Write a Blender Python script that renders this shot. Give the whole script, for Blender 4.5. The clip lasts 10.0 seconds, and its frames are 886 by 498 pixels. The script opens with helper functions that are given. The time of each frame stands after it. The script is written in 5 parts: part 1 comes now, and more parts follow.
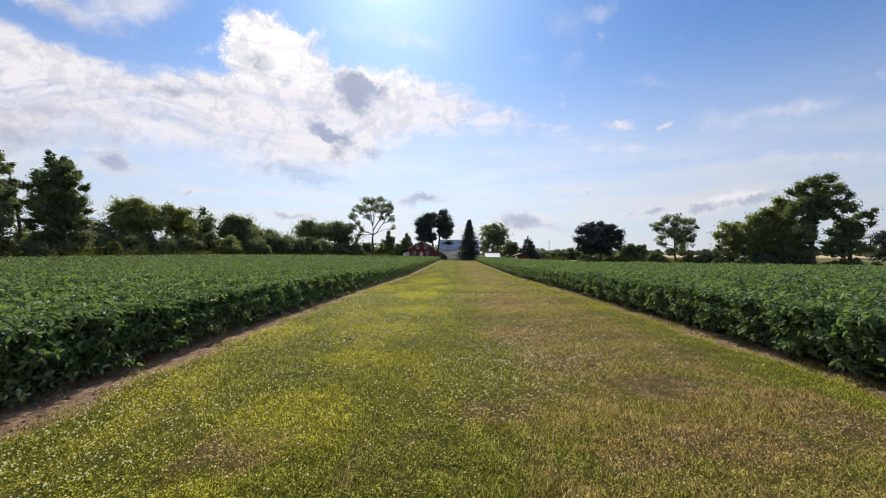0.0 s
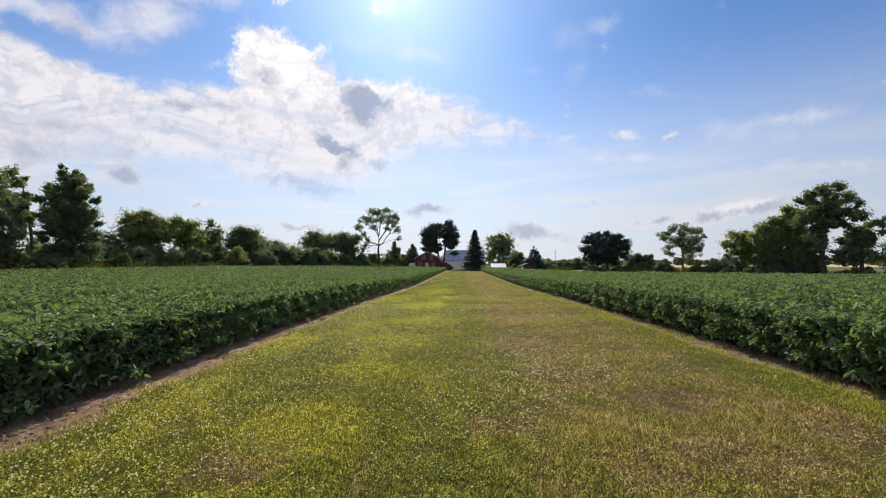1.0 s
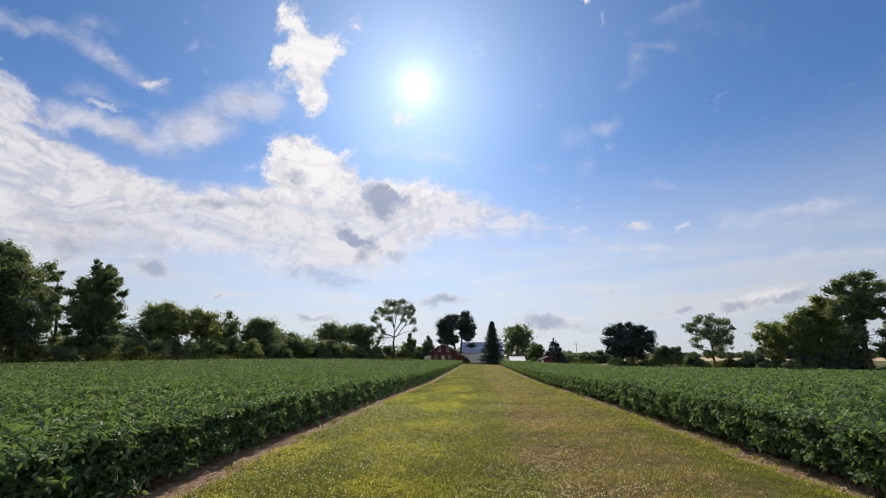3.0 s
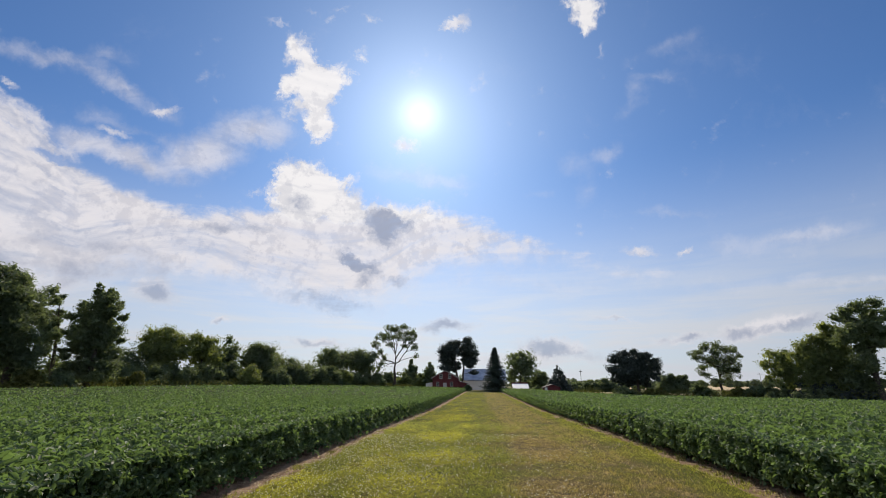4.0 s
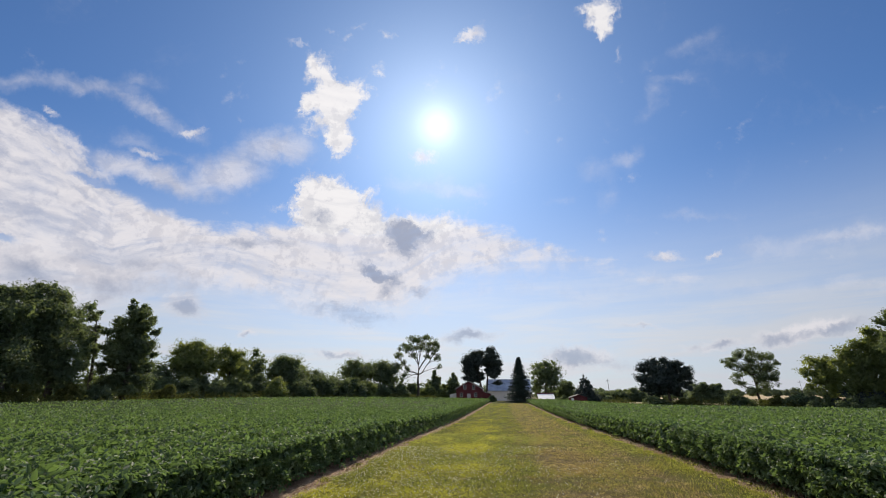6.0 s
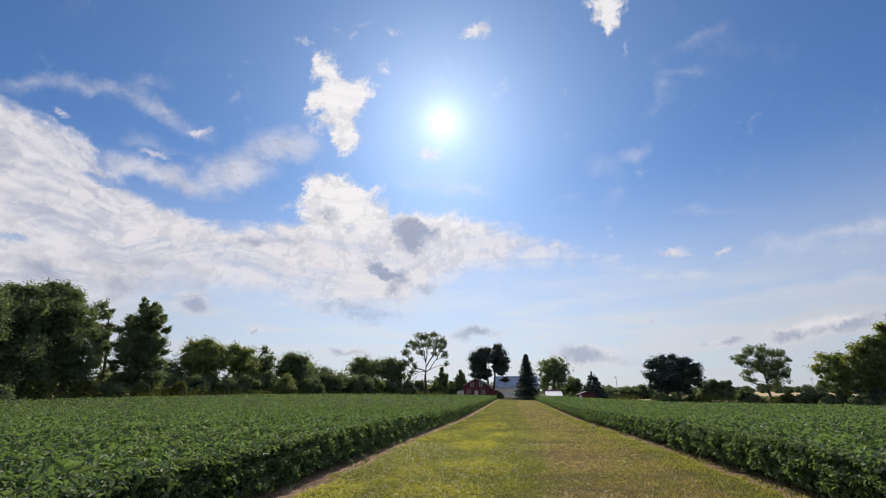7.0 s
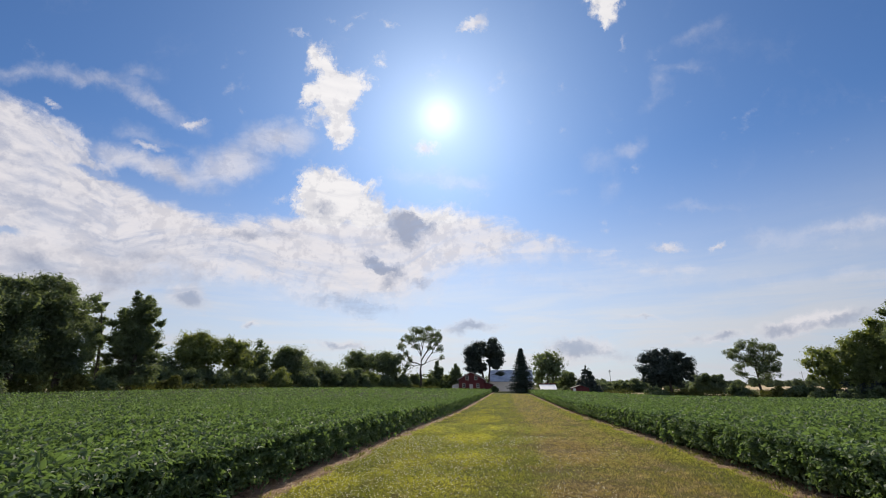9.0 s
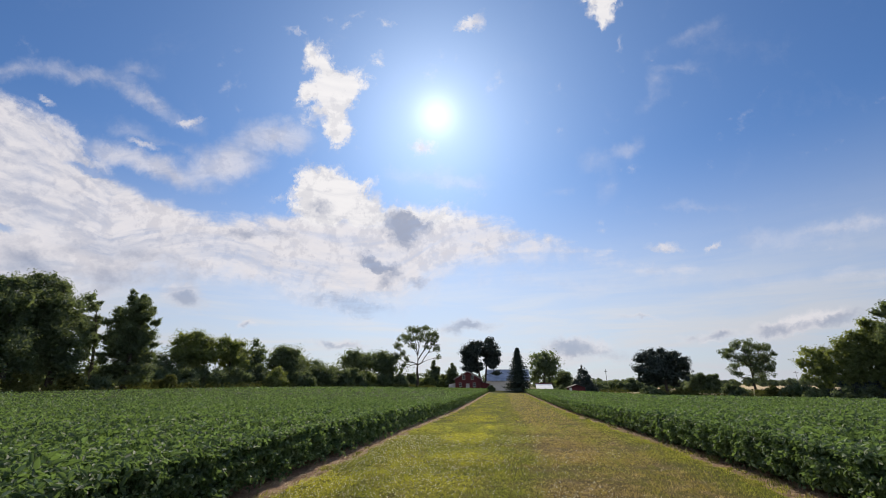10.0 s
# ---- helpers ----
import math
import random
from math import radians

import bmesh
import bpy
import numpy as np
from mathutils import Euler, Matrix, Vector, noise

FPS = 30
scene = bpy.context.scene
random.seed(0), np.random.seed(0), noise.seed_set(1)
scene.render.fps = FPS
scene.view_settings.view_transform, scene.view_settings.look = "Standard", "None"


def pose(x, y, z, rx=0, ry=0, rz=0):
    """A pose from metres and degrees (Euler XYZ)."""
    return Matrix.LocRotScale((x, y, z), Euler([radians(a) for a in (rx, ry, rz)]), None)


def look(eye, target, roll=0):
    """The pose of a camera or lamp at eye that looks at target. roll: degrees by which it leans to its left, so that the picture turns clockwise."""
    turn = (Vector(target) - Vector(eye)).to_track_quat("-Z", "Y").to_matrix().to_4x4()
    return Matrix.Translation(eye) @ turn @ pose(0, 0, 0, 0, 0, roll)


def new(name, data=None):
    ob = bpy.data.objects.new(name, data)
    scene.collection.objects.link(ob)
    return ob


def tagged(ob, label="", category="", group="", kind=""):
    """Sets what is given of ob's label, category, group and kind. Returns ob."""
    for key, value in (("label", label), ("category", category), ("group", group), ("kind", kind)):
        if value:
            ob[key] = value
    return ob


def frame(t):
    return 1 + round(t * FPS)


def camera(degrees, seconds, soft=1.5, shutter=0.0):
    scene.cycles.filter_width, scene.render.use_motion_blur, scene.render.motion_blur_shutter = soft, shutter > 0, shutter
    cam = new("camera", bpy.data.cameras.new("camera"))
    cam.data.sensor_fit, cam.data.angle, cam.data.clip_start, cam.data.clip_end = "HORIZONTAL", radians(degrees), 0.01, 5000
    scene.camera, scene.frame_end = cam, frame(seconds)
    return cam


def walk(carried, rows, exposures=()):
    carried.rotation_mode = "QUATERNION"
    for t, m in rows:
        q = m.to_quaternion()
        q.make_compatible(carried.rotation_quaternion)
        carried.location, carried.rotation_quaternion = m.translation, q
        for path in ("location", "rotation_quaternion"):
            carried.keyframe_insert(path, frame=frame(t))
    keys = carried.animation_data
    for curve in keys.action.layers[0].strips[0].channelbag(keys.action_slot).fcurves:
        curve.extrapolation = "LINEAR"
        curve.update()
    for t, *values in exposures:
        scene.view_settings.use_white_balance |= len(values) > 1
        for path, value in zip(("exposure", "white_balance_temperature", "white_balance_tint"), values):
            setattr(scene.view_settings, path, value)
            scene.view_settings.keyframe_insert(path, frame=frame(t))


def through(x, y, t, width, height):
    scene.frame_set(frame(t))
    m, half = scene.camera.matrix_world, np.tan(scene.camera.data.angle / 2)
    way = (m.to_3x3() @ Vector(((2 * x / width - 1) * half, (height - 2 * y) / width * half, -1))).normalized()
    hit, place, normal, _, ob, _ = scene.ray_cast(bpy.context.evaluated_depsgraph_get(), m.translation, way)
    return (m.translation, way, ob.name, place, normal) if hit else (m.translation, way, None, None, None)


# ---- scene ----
# The camera stands on the lane at eye height, tilts up to the sun and turns a little
cam = camera(94.86, 10.0, soft=1.0)
walk(cam, [
    (0.0, pose(0.000, 0.000, 1.600, 90.560, -0.000, 1.840)),
    (0.5, pose(-0.003, 0.003, 1.604, 90.831, 0.076, 2.129)),
    (1.0, pose(-0.002, 0.000, 1.603, 92.034, 0.225, 2.644)),
    (1.5, pose(-0.010, 0.003, 1.628, 94.470, 0.404, 3.318)),
    (2.0, pose(-0.015, -0.006, 1.690, 97.958, 0.425, 4.026)),
    (2.5, pose(-0.021, -0.027, 1.741, 101.699, 0.369, 4.613)),
    (4.0, pose(-0.014, -0.047, 1.766, 108.221, -0.161, 5.134)),
    (4.5, pose(-0.009, -0.062, 1.777, 108.931, -0.111, 5.302)),
    (5.0, pose(-0.012, -0.071, 1.780, 109.339, -0.048, 5.923)),
    (5.5, pose(-0.010, -0.077, 1.778, 109.593, 0.145, 7.067)),
    (6.0, pose(-0.029, -0.076, 1.775, 109.594, 0.215, 8.297)),
    (7.5, pose(-0.034, -0.076, 1.774, 108.935, 0.222, 9.324)),
    (8.0, pose(-0.032, -0.073, 1.779, 108.684, 0.203, 9.039)),
    (8.5, pose(-0.031, -0.076, 1.777, 108.515, 0.192, 8.803)),
    (9.0, pose(-0.023, -0.074, 1.778, 108.407, 0.182, 8.634)),
    (9.5, pose(-0.025, -0.069, 1.773, 108.343, 0.182, 8.418)),
    (10.0, pose(-0.029, -0.071, 1.777, 108.326, 0.161, 8.173)),
], exposures=[(0.0, 0.06), (1.0, 0.05), (2.5, -0.06), (4.0, -0.15), (10.0, -0.15)])

# ---- world and sun ----
SUN_EL, SUN_AZ = 36.5, -9.1          # degrees; azimuth from the lane's direction, to the right


def towards(az, el):
    a, e = radians(az), radians(el)
    return Vector((math.sin(a) * math.cos(e), math.cos(a) * math.cos(e), math.sin(e)))


class Nodes:
    """Short way to write a node tree."""

    def __init__(self, tree):
        self.tree = tree
        tree.nodes.clear()

    def add(self, kind, values=(), **props):
        n = self.tree.nodes.new(kind)
        if "operation" in props:
            n.operation = props["operation"]
            if "use_clamp" in props:
                n.use_clamp = props["use_clamp"]
        if "interpolation_type" in props:
            n.interpolation_type = props["interpolation_type"]
        if "data_type" in props:
            n.data_type = props["data_type"]
        if "vector_type" in props:
            n.vector_type = props["vector_type"]
        if "gradient_type" in props:
            n.gradient_type = props["gradient_type"]
        for k, v in dict(values).items():
            if isinstance(v, bpy.types.NodeSocket):
                self.tree.links.new(v, n.inputs[k])
            else:
                n.inputs[k].default_value = v
        return n

    def math(self, op, a, b=0.0, c=0.0, clamp=False):
        return self.add("ShaderNodeMath", {0: a, 1: b, 2: c}, operation=op, use_clamp=clamp).outputs[0]

    def vec(self, op, a, b=(0, 0, 0)):
        return self.add("ShaderNodeVectorMath", {0: a, 1: b}, operation=op)

    def step(self, x, lo, hi, to_lo=0.0, to_hi=1.0):
        return self.add("ShaderNodeMapRange", {0: x, 1: lo, 2: hi, 3: to_lo, 4: to_hi}, interpolation_type="SMOOTHSTEP").outputs[0]

    def mix(self, f, a, b):
        n = self.add("ShaderNodeMix", {0: f, 6: a, 7: b}, data_type="RGBA")
        return n.outputs[2]

    def noise(self, vector, scale, detail=4.0, rough=0.55, distort=0.0):
        return self.add("ShaderNodeTexNoise", {"Vector": vector, "Scale": scale, "Detail": detail, "Roughness": rough, "Distortion": distort})


world = bpy.data.worlds.new("sky")
scene.world = world
world.use_nodes = True
w = Nodes(world.node_tree)
sky = w.add("ShaderNodeTexSky")
sky.sky_type, sky.sun_disc = "NISHITA", False
sky.sun_elevation, sky.sun_rotation = radians(SUN_EL), radians(SUN_AZ)
sky.altitude, sky.air_density, sky.dust_density, sky.ozone_density = 250.0, 1.0, 0.4, 3.0
way = w.add("ShaderNodeTexCoord").outputs["Generated"]

# a flat chart of the sky ahead, tangent at CHART
CHART = towards(-9.32, 18.94)
chart_right = CHART.cross(Vector((0, 0, 1))).normalized()
chart_up = chart_right.cross(CHART)
ahead = w.vec("DOT_PRODUCT", way, CHART).outputs["Value"]
depth = w.math("MAXIMUM", ahead, 0.05)
cu = w.math("DIVIDE", w.vec("DOT_PRODUCT", way, chart_right).outputs["Value"], depth)
cv = w.math("DIVIDE", w.vec("DOT_PRODUCT", way, chart_up).outputs["Value"], depth)
chart = w.add("ShaderNodeCombineXYZ", {0: cu, 1: cv}).outputs[0]
# cloud edges are frayed by two scales of noise
def fray(at, scale, amount):
    spread = w.vec("SCALE", w.vec("SUBTRACT", w.noise(at, scale, 6.0, 0.65).outputs["Color"], (0.5, 0.5, 0.5)).outputs[0])
    spread.inputs["Scale"].default_value = amount
    return w.vec("ADD", at, spread.outputs[0]).outputs[0]


chart_frayed = fray(fray(chart, 5.0, 0.08), 22.0, 0.05)
chart_torn = fray(fray(fray(chart, 7.0, 0.09), 20.0, 0.07), 60.0, 0.03)
chart_smoky = fray(fray(chart, 3.0, 0.10), 9.0, 0.08)


def puff(x, y, rx, ry, turn=0.0, weight=1.0, where=None):
    """One soft patch on the chart, in thousandths; x to the right of the chart's middle, y above it."""
    m = w.add("ShaderNodeMapping", {"Vector": where or chart_torn, "Location": (x / 1000, y / 1000, 0), "Rotation": (0, 0, radians(turn)),
                                    "Scale": (rx / 1000, ry / 1000, 1)}, vector_type="TEXTURE")
    g = w.add("ShaderNodeTexGradient", {"Vector": m.outputs[0]}, gradient_type="SPHERICAL").outputs["Fac"]
    return w.math("MULTIPLY", g, weight)


def wisp(x, y, rx, ry, turn=0.0, weight=1.0):
    return puff(x, y, rx, ry, turn, weight, chart_smoky)


def flat_cloud(x, y, rx, ry, turn=0.0, weight=1.0):
    return puff(x, y, rx, ry, turn, weight, chart_frayed)


def lump(x, y, rx, ry, turn=0.0, weight=1.0):
    return puff(x, y, rx, ry, turn, weight, chart_torn)


def heap(*puffs):
    total = puffs[0]
    for p in puffs[1:]:
        total = w.math("ADD", total, p)
    return total


def profile(*stops):
    """A height on the chart for each place across it, both in thousandths, from -1600 to 800 across and -300 to 700 up."""
    ramp = w.add("ShaderNodeValToRGB", {0: w.math("DIVIDE", w.math("ADD", w.add("ShaderNodeSeparateXYZ", {0: chart_frayed}).outputs[0], 1.6), 2.4)})
    e = ramp.color_ramp.elements
    ramp.color_ramp.interpolation = "B_SPLINE"
    while len(e) < len(stops):
        e.new(0.5)
    for k, (at, up) in enumerate(stops):
        e[k].position = (at + 1600) / 2400
        e[k].color = (*[(up + 300) / 1000] * 3, 1)
    return w.math("SUBTRACT", ramp.outputs[0], 0.3)


def off_mean(x, amount):
    return w.math("MULTIPLY", w.math("SUBTRACT", x, 0.5), amount)


# the bank of cloud on the left: its upper and lower edge
bank_top = profile((-1564, 521), (-1210, 439), (-1074, 387), (-964, 330), (-882, 274), (-814, 205), (-752, 143), (-636, 92), (-509, 59), (-387, 61), (-304, 92), (-166, 100), (0, 94), (139, 66), (251, 31), (362, -4), (460, -35), (530, -60))
bank_foot = profile((-1570, -193), (-1077, -167), (-802, -126), (-623, -102), (-499, -92), (-388, -134), (-250, -169), (-83, -178), (28, -86), (237, -54), (432, -46), (530, -57))
# the torn white cloud beside the sun, and smaller heads
tower = heap(
    puff(-287, 468, 50, 61, 20, 1.5), puff(-262, 426, 56, 50, 0, 1.2), puff(-243, 378, 103, 67, 8, 1.9), puff(-190, 399, 47, 56, 0, 1), puff(-309, 378, 44, 36, 0, 1),
    puff(-248, 313, 61, 86, 6, 1.7), puff(-240, 267, 36, 47, 0, 1.1), puff(-309, 299, 31, 36, 30, 0.75), puff(-148, 454, 42, 28, 25, 0.9),
    puff(421, 618, 83, 56, 20, 1.3), puff(387, 590, 36, 56, 12, 1), puff(423, 577, 31, 50, -14, 1), puff(401, 554, 22, 28, 0, 0.7))
heads = heap(
    puff(-296, 155, 64, 53, 0, 1.4), puff(-243, 161, 58, 50, 0, 1.3), puff(-332, 119, 47, 50, 0, 1.1), puff(-263, 108, 117, 64, 0, 1.5), puff(-180, 111, 83, 61, 0, 1.3),
    puff(-249, 67, 153, 47, 0, 1.2), puff(-111, 72, 111, 47, 0, 1.1), puff(14, 66, 111, 47, 0, 1.1))
scraps = heap(
    puff(84, 537, 58, 28, 32, 1.4), puff(65, 523, 31, 22, 0, 0.8), puff(-259, 553, 28, 18, 0, 0.8), puff(-192, 562, 36, 19, 15, 0.8), puff(-212, 531, 22, 14, 0, 0.8),
    puff(-116, 548, 25, 19, -40, 0.9), puff(-339, 512, 50, 12, -4, 0.8), puff(-33, 241, 58, 28, -3, 1.6), flat_cloud(-931, 343, 39, 11, -38, 1.2), flat_cloud(-591, 292, 53, 18, -3, 1.4),
    flat_cloud(-701, 244, 72, 14, -12, 1.3), flat_cloud(577, 0, 78, 17, -3, 1.3), flat_cloud(693, 3, 39, 12, 4, 1.3), puff(451, 505, 14, 31, -12, 0.7),
    puff(-391, 269, 105, 42, -12, 1.1), puff(-387, 119, 42, 12, 6, 0.7))
streaks = heap(
    wisp(-991, 415, 264, 36, -3, 0.85), wisp(-779, 376, 180, 36, -20, 0.85), wisp(-676, 335, 97, 36, -32, 0.75), wisp(-728, 412, 78, 36, -8, 0.8), wisp(-600, 294, 97, 22, -10, 0.6),
    wisp(-752, 280, 97, 31, -6, 0.55), wisp(-663, 244, 111, 19, -14, 0.6), wisp(-780, 214, 167, 42, -18, 1.3), wisp(-622, 172, 180, 44, -12, 1.4), wisp(-497, 219, 130, 64, 4, 1.6),
    wisp(-491, 178, 111, 36, -12, 0.8), wisp(-387, 269, 117, 47, -10, 1.5), wisp(-304, 274, 69, 69, -30, 0.5), wisp(-27, 169, 167, 42, 0, 0.8), wisp(84, 149, 125, 31, 0, 0.6),
    wisp(546, 396, 47, 56, -20, 0.7), wisp(529, 346, 58, 31, 25, 0.6), wisp(474, 249, 56, 31, 35, 0.6), wisp(425, 212, 97, 47, 20, 0.6), wisp(627, 521, 153, 31, 28, 0.5),
    wisp(592, 441, 83, 22, 8, 0.5), wisp(794, 497, 222, 83, 10, 0.35), wisp(425, 142, 42, 69, -20, 0.45), wisp(306, 135, 83, 22, 8, 0.5), wisp(641, 96, 167, 19, 8, 0.5),
    wisp(935, 43, 222, 33, 7, 0.85), wisp(1090, 70, 167, 42, 10, 0.7), wisp(922, 9, 305, 28, 3, 0.5), wisp(250, -94, 305, 42, 0, 0.5), wisp(725, -88, 472, 36, 2, 0.45))
low = heap(
    flat_cloud(-609, -124, 92, 56, 0, 1.2), flat_cloud(-460, -196, 42, 17, 0, 0.9), flat_cloud(-236, -241, 153, 31, -6, 0.9), flat_cloud(83, -201, 139, 31, 0, 0.9),
    flat_cloud(328, -243, 125, 42, 0, 0.9), flat_cloud(404, -269, 167, 42, 0, 0.8), flat_cloud(712, -214, 69, 31, 0, 1), flat_cloud(859, -209, 125, 36, 0, 1),
    flat_cloud(635, -225, 69, 25, 0, 0.8), flat_cloud(978, -186, 167, 42, 8, 1), flat_cloud(516, -185, 125, 14, 0, 0.6))
grey = heap(
    lump(-88, 55, 72, 42, -8, 1.5), lump(-58, 33, 75, 39, -24, 1.4), lump(-80, 5, 42, 33, 0, 1.1), lump(-27, 47, 42, 25, 20, 0.7), lump(-166, -33, 64, 28, -24, 1.5), lump(-125, -53, 69, 28, -14, 1.5), lump(-104, -67, 50, 28, 0, 0.9), lump(-42, -90, 56, 25, 0, 1.3), lump(-122, -94, 47, 22, 0, 1.1),
    lump(-205, -147, 167, 33, -5, 2.2), lump(-150, -156, 69, 31, 0, 1.6), lump(-147, -125, 22, 31, 40, 0.7), lump(-285, 92, 64, 36, 0, 1.3), lump(-271, 321, 31, 42, -10, 1.5), lump(-251, 357, 22, 19, 0, 0.5),
    flat_cloud(-548, 26, 236, 25, -2, 1), flat_cloud(-388, 20, 153, 22, 0, 0.9), flat_cloud(-801, -2, 264, 33, -4, 0.9), flat_cloud(-636, -38, 194, 25, -3, 0.8), flat_cloud(-994, -37, 167, 47, -8, 1),
    flat_cloud(-912, -59, 458, 83, -4, 0.8), flat_cloud(-650, -85, 278, 42, -3, 0.7), flat_cloud(-1048, 40, 97, 36, -14, 1), flat_cloud(-993, 123, 97, 25, -24, 0.7), flat_cloud(-1056, 130, 50, 33, -20, 0.9), flat_cloud(-911, 54, 125, 25, -16, 0.6),
    flat_cloud(-602, -136, 61, 31, 0, 2.4), flat_cloud(-460, -199, 22, 11, 0, 1.3), flat_cloud(-264, -233, 42, 17, -30, 1.4), flat_cloud(-222, -247, 83, 17, -10, 1.3), flat_cloud(78, -201, 119, 25, 3, 2),
    flat_cloud(330, -245, 83, 36, -10, 1.6), flat_cloud(411, -271, 153, 36, 0, 1.4), flat_cloud(713, -214, 61, 22, 0, 2.1), flat_cloud(863, -210, 92, 25, 0, 2.1), flat_cloud(637, -223, 50, 22, 0, 1.6),
    flat_cloud(928, -163, 125, 12, 3, 1), flat_cloud(978, -200, 83, 25, 10, 1.7), flat_cloud(1048, -175, 97, 33, 25, 1.6), flat_cloud(518, -187, 83, 10, 0, 1))
# places where blue shows through the bank
gaps = heap(flat_cloud(-848, 189, 69, 19, -8, 1.3), flat_cloud(-796, 171, 56, 17, -10, 1.1), flat_cloud(-704, 129, 125, 36, -18, 0.9), flat_cloud(-1057, 35, 83, 22, -4, 1.3), flat_cloud(-745, 192, 83, 25, -10, 0.7),
            flat_cloud(-443, -106, 125, 42, -4, 1.2), flat_cloud(-332, -39, 69, 14, 0, 0.6), flat_cloud(97, -3, 83, 17, -6, 0.5), flat_cloud(-924, 247, 83, 17, -30, 0.6))

# billows, fine cloudlets, and strands that follow the bank and bend with it
level = w.add("ShaderNodeSeparateXYZ", {0: chart_frayed}).outputs[1]
along = w.math("DIVIDE", w.math("SUBTRACT", cv, bank_foot), w.math("MAXIMUM", w.math("SUBTRACT", bank_top, bank_foot), 0.3))


def strands(across, up, detail, rough, twist, lift=0.0):
    at = w.add("ShaderNodeCombineXYZ", {0: w.math("MULTIPLY", cu, across), 1: w.math("MULTIPLY", w.math("ADD", along, lift), up)}).outputs[0]
    return w.noise(at, 1.0, detail, rough, twist).outputs["Fac"]


billow = w.noise(way, 16.0, 9.0, 0.64).outputs["Fac"]
billow_sunward = w.noise(w.vec("ADD", way, tuple(towards(SUN_AZ, SUN_EL) * 0.02)).outputs[0], 16.0, 9.0, 0.64).outputs["Fac"]
fibre = strands(2.6, 6.0, 7.0, 0.54, 0.5)
cloudlet = strands(13.0, 15.0, 7.0, 0.62, 0.5)
cloudlet_under = strands(13.0, 15.0, 7.0, 0.62, 0.5, 0.025)
in_front = w.step(ahead, 0.1, 0.3)
both = w.math("ADD", off_mean(billow, 0.7), w.math("ADD", off_mean(fibre, 0.7), off_mean(cloudlet, 0.3)))
under_top = w.step(w.math("ADD", w.math("SUBTRACT", bank_top, w.math("MULTIPLY", w.math("ADD", level, cv), 0.5)), w.math("MULTIPLY", both, 0.10)), -0.015, 0.028)
over_foot = w.step(w.math("ADD", w.math("SUBTRACT", level, bank_foot), w.math("MULTIPLY", both, 0.13)), -0.03, 0.09)
d_heads = w.step(w.math("ADD", heads, off_mean(billow, 2.0)), 0.25, 1.1)
thick = w.step(w.math("ADD", w.math("MULTIPLY", fibre, 0.55), w.math("ADD", w.math("MULTIPLY", cloudlet, 0.16), w.math("MULTIPLY", billow, 0.3))), 0.30, 0.58, 0.62, 0.97)
d_bank = w.math("MULTIPLY", w.math("MULTIPLY", under_top, over_foot), thick)
d_bank = w.math("MULTIPLY", d_bank, w.step(w.math("ADD", gaps, w.math("MULTIPLY", both, 0.8)), 0.25, 1.0, 1.0, 0.25))
d_tower = w.step(w.math("ADD", tower, off_mean(billow, 2.6)), 0.28, 1.25)
d_scrap = w.math("MULTIPLY", w.step(w.math("ADD", scraps, off_mean(billow, 1.4)), 0.2, 1.5), 0.85)
smoke = w.noise(fray(chart, 4.0, 0.2), 7.0, 8.0, 0.6, 0.4).outputs["Fac"]
d_streak = w.math("MULTIPLY", w.step(w.math("ADD", streaks, w.math("ADD", off_mean(smoke, 1.2), off_mean(billow, 0.5))), 0.05, 1.7), 0.74)
d_low = w.math("MULTIPLY", w.step(w.math("ADD", low, w.math("MULTIPLY", both, 0.8)), 0.2, 0.9), 0.72)
density = w.math("MAXIMUM", w.math("MAXIMUM", w.math("MAXIMUM", d_bank, d_heads), w.math("MAXIMUM", d_tower, d_scrap)), w.math("MAXIMUM", d_streak, d_low))
density = w.math("MULTIPLY", density, in_front)
# scattered cloud over the rest of the sky, unseen, added as fill light
rest = w.step(w.noise(w.add("ShaderNodeMapping", {"Vector": way, "Scale": (1, 1, 3)}).outputs[0], 2.2, 7.0, 0.6).outputs["Fac"], 0.40, 0.62)
rest = w.math("MULTIPLY", rest, w.math("SUBTRACT", 1.0, in_front))
density = w.math("MAXIMUM", density, w.math("MULTIPLY", rest, 0.8))
shade = w.step(w.math("ADD", grey, w.math("ADD", w.math("MULTIPLY", both, 1.1), off_mean(billow, 2.2))), 0.2, 1.95)
shade = w.math("MULTIPLY", shade, in_front)
# the undersides of cloudlets all through the bank, deeper to the left, away from the sun
under = w.math("ADD", off_mean(fibre, -1.5), w.math("MULTIPLY", w.math("SUBTRACT", cloudlet_under, cloudlet), 0.5))
veil = w.math("MULTIPLY", w.step(under, -0.12, 0.36), w.step(cu, 0.2, -0.9, 0.20, 0.68))
shade = w.math("MULTIPLY", w.math("MAXIMUM", shade, veil), w.math("SUBTRACT", 1.0, w.math("MULTIPLY", w.math("MAXIMUM", d_tower, d_scrap), 0.5)))
# the unseen cloud opposite the sun is set brighter, to lift sides in shade
white = w.mix(in_front, (14.0, 13.6, 13.4, 1), (10.0, 9.6, 9.9, 1))
white = w.mix(w.math("MAXIMUM", d_tower, d_heads), white, (11.0, 10.7, 10.8, 1))
relief = w.step(w.math("SUBTRACT", billow_sunward, billow), -0.02, 0.10)
white = w.mix(relief, white, w.vec("MULTIPLY", white, (0.83, 0.84, 0.87)).outputs[0])
cloud = w.mix(shade, white, (4.1, 4.55, 6.0, 1))

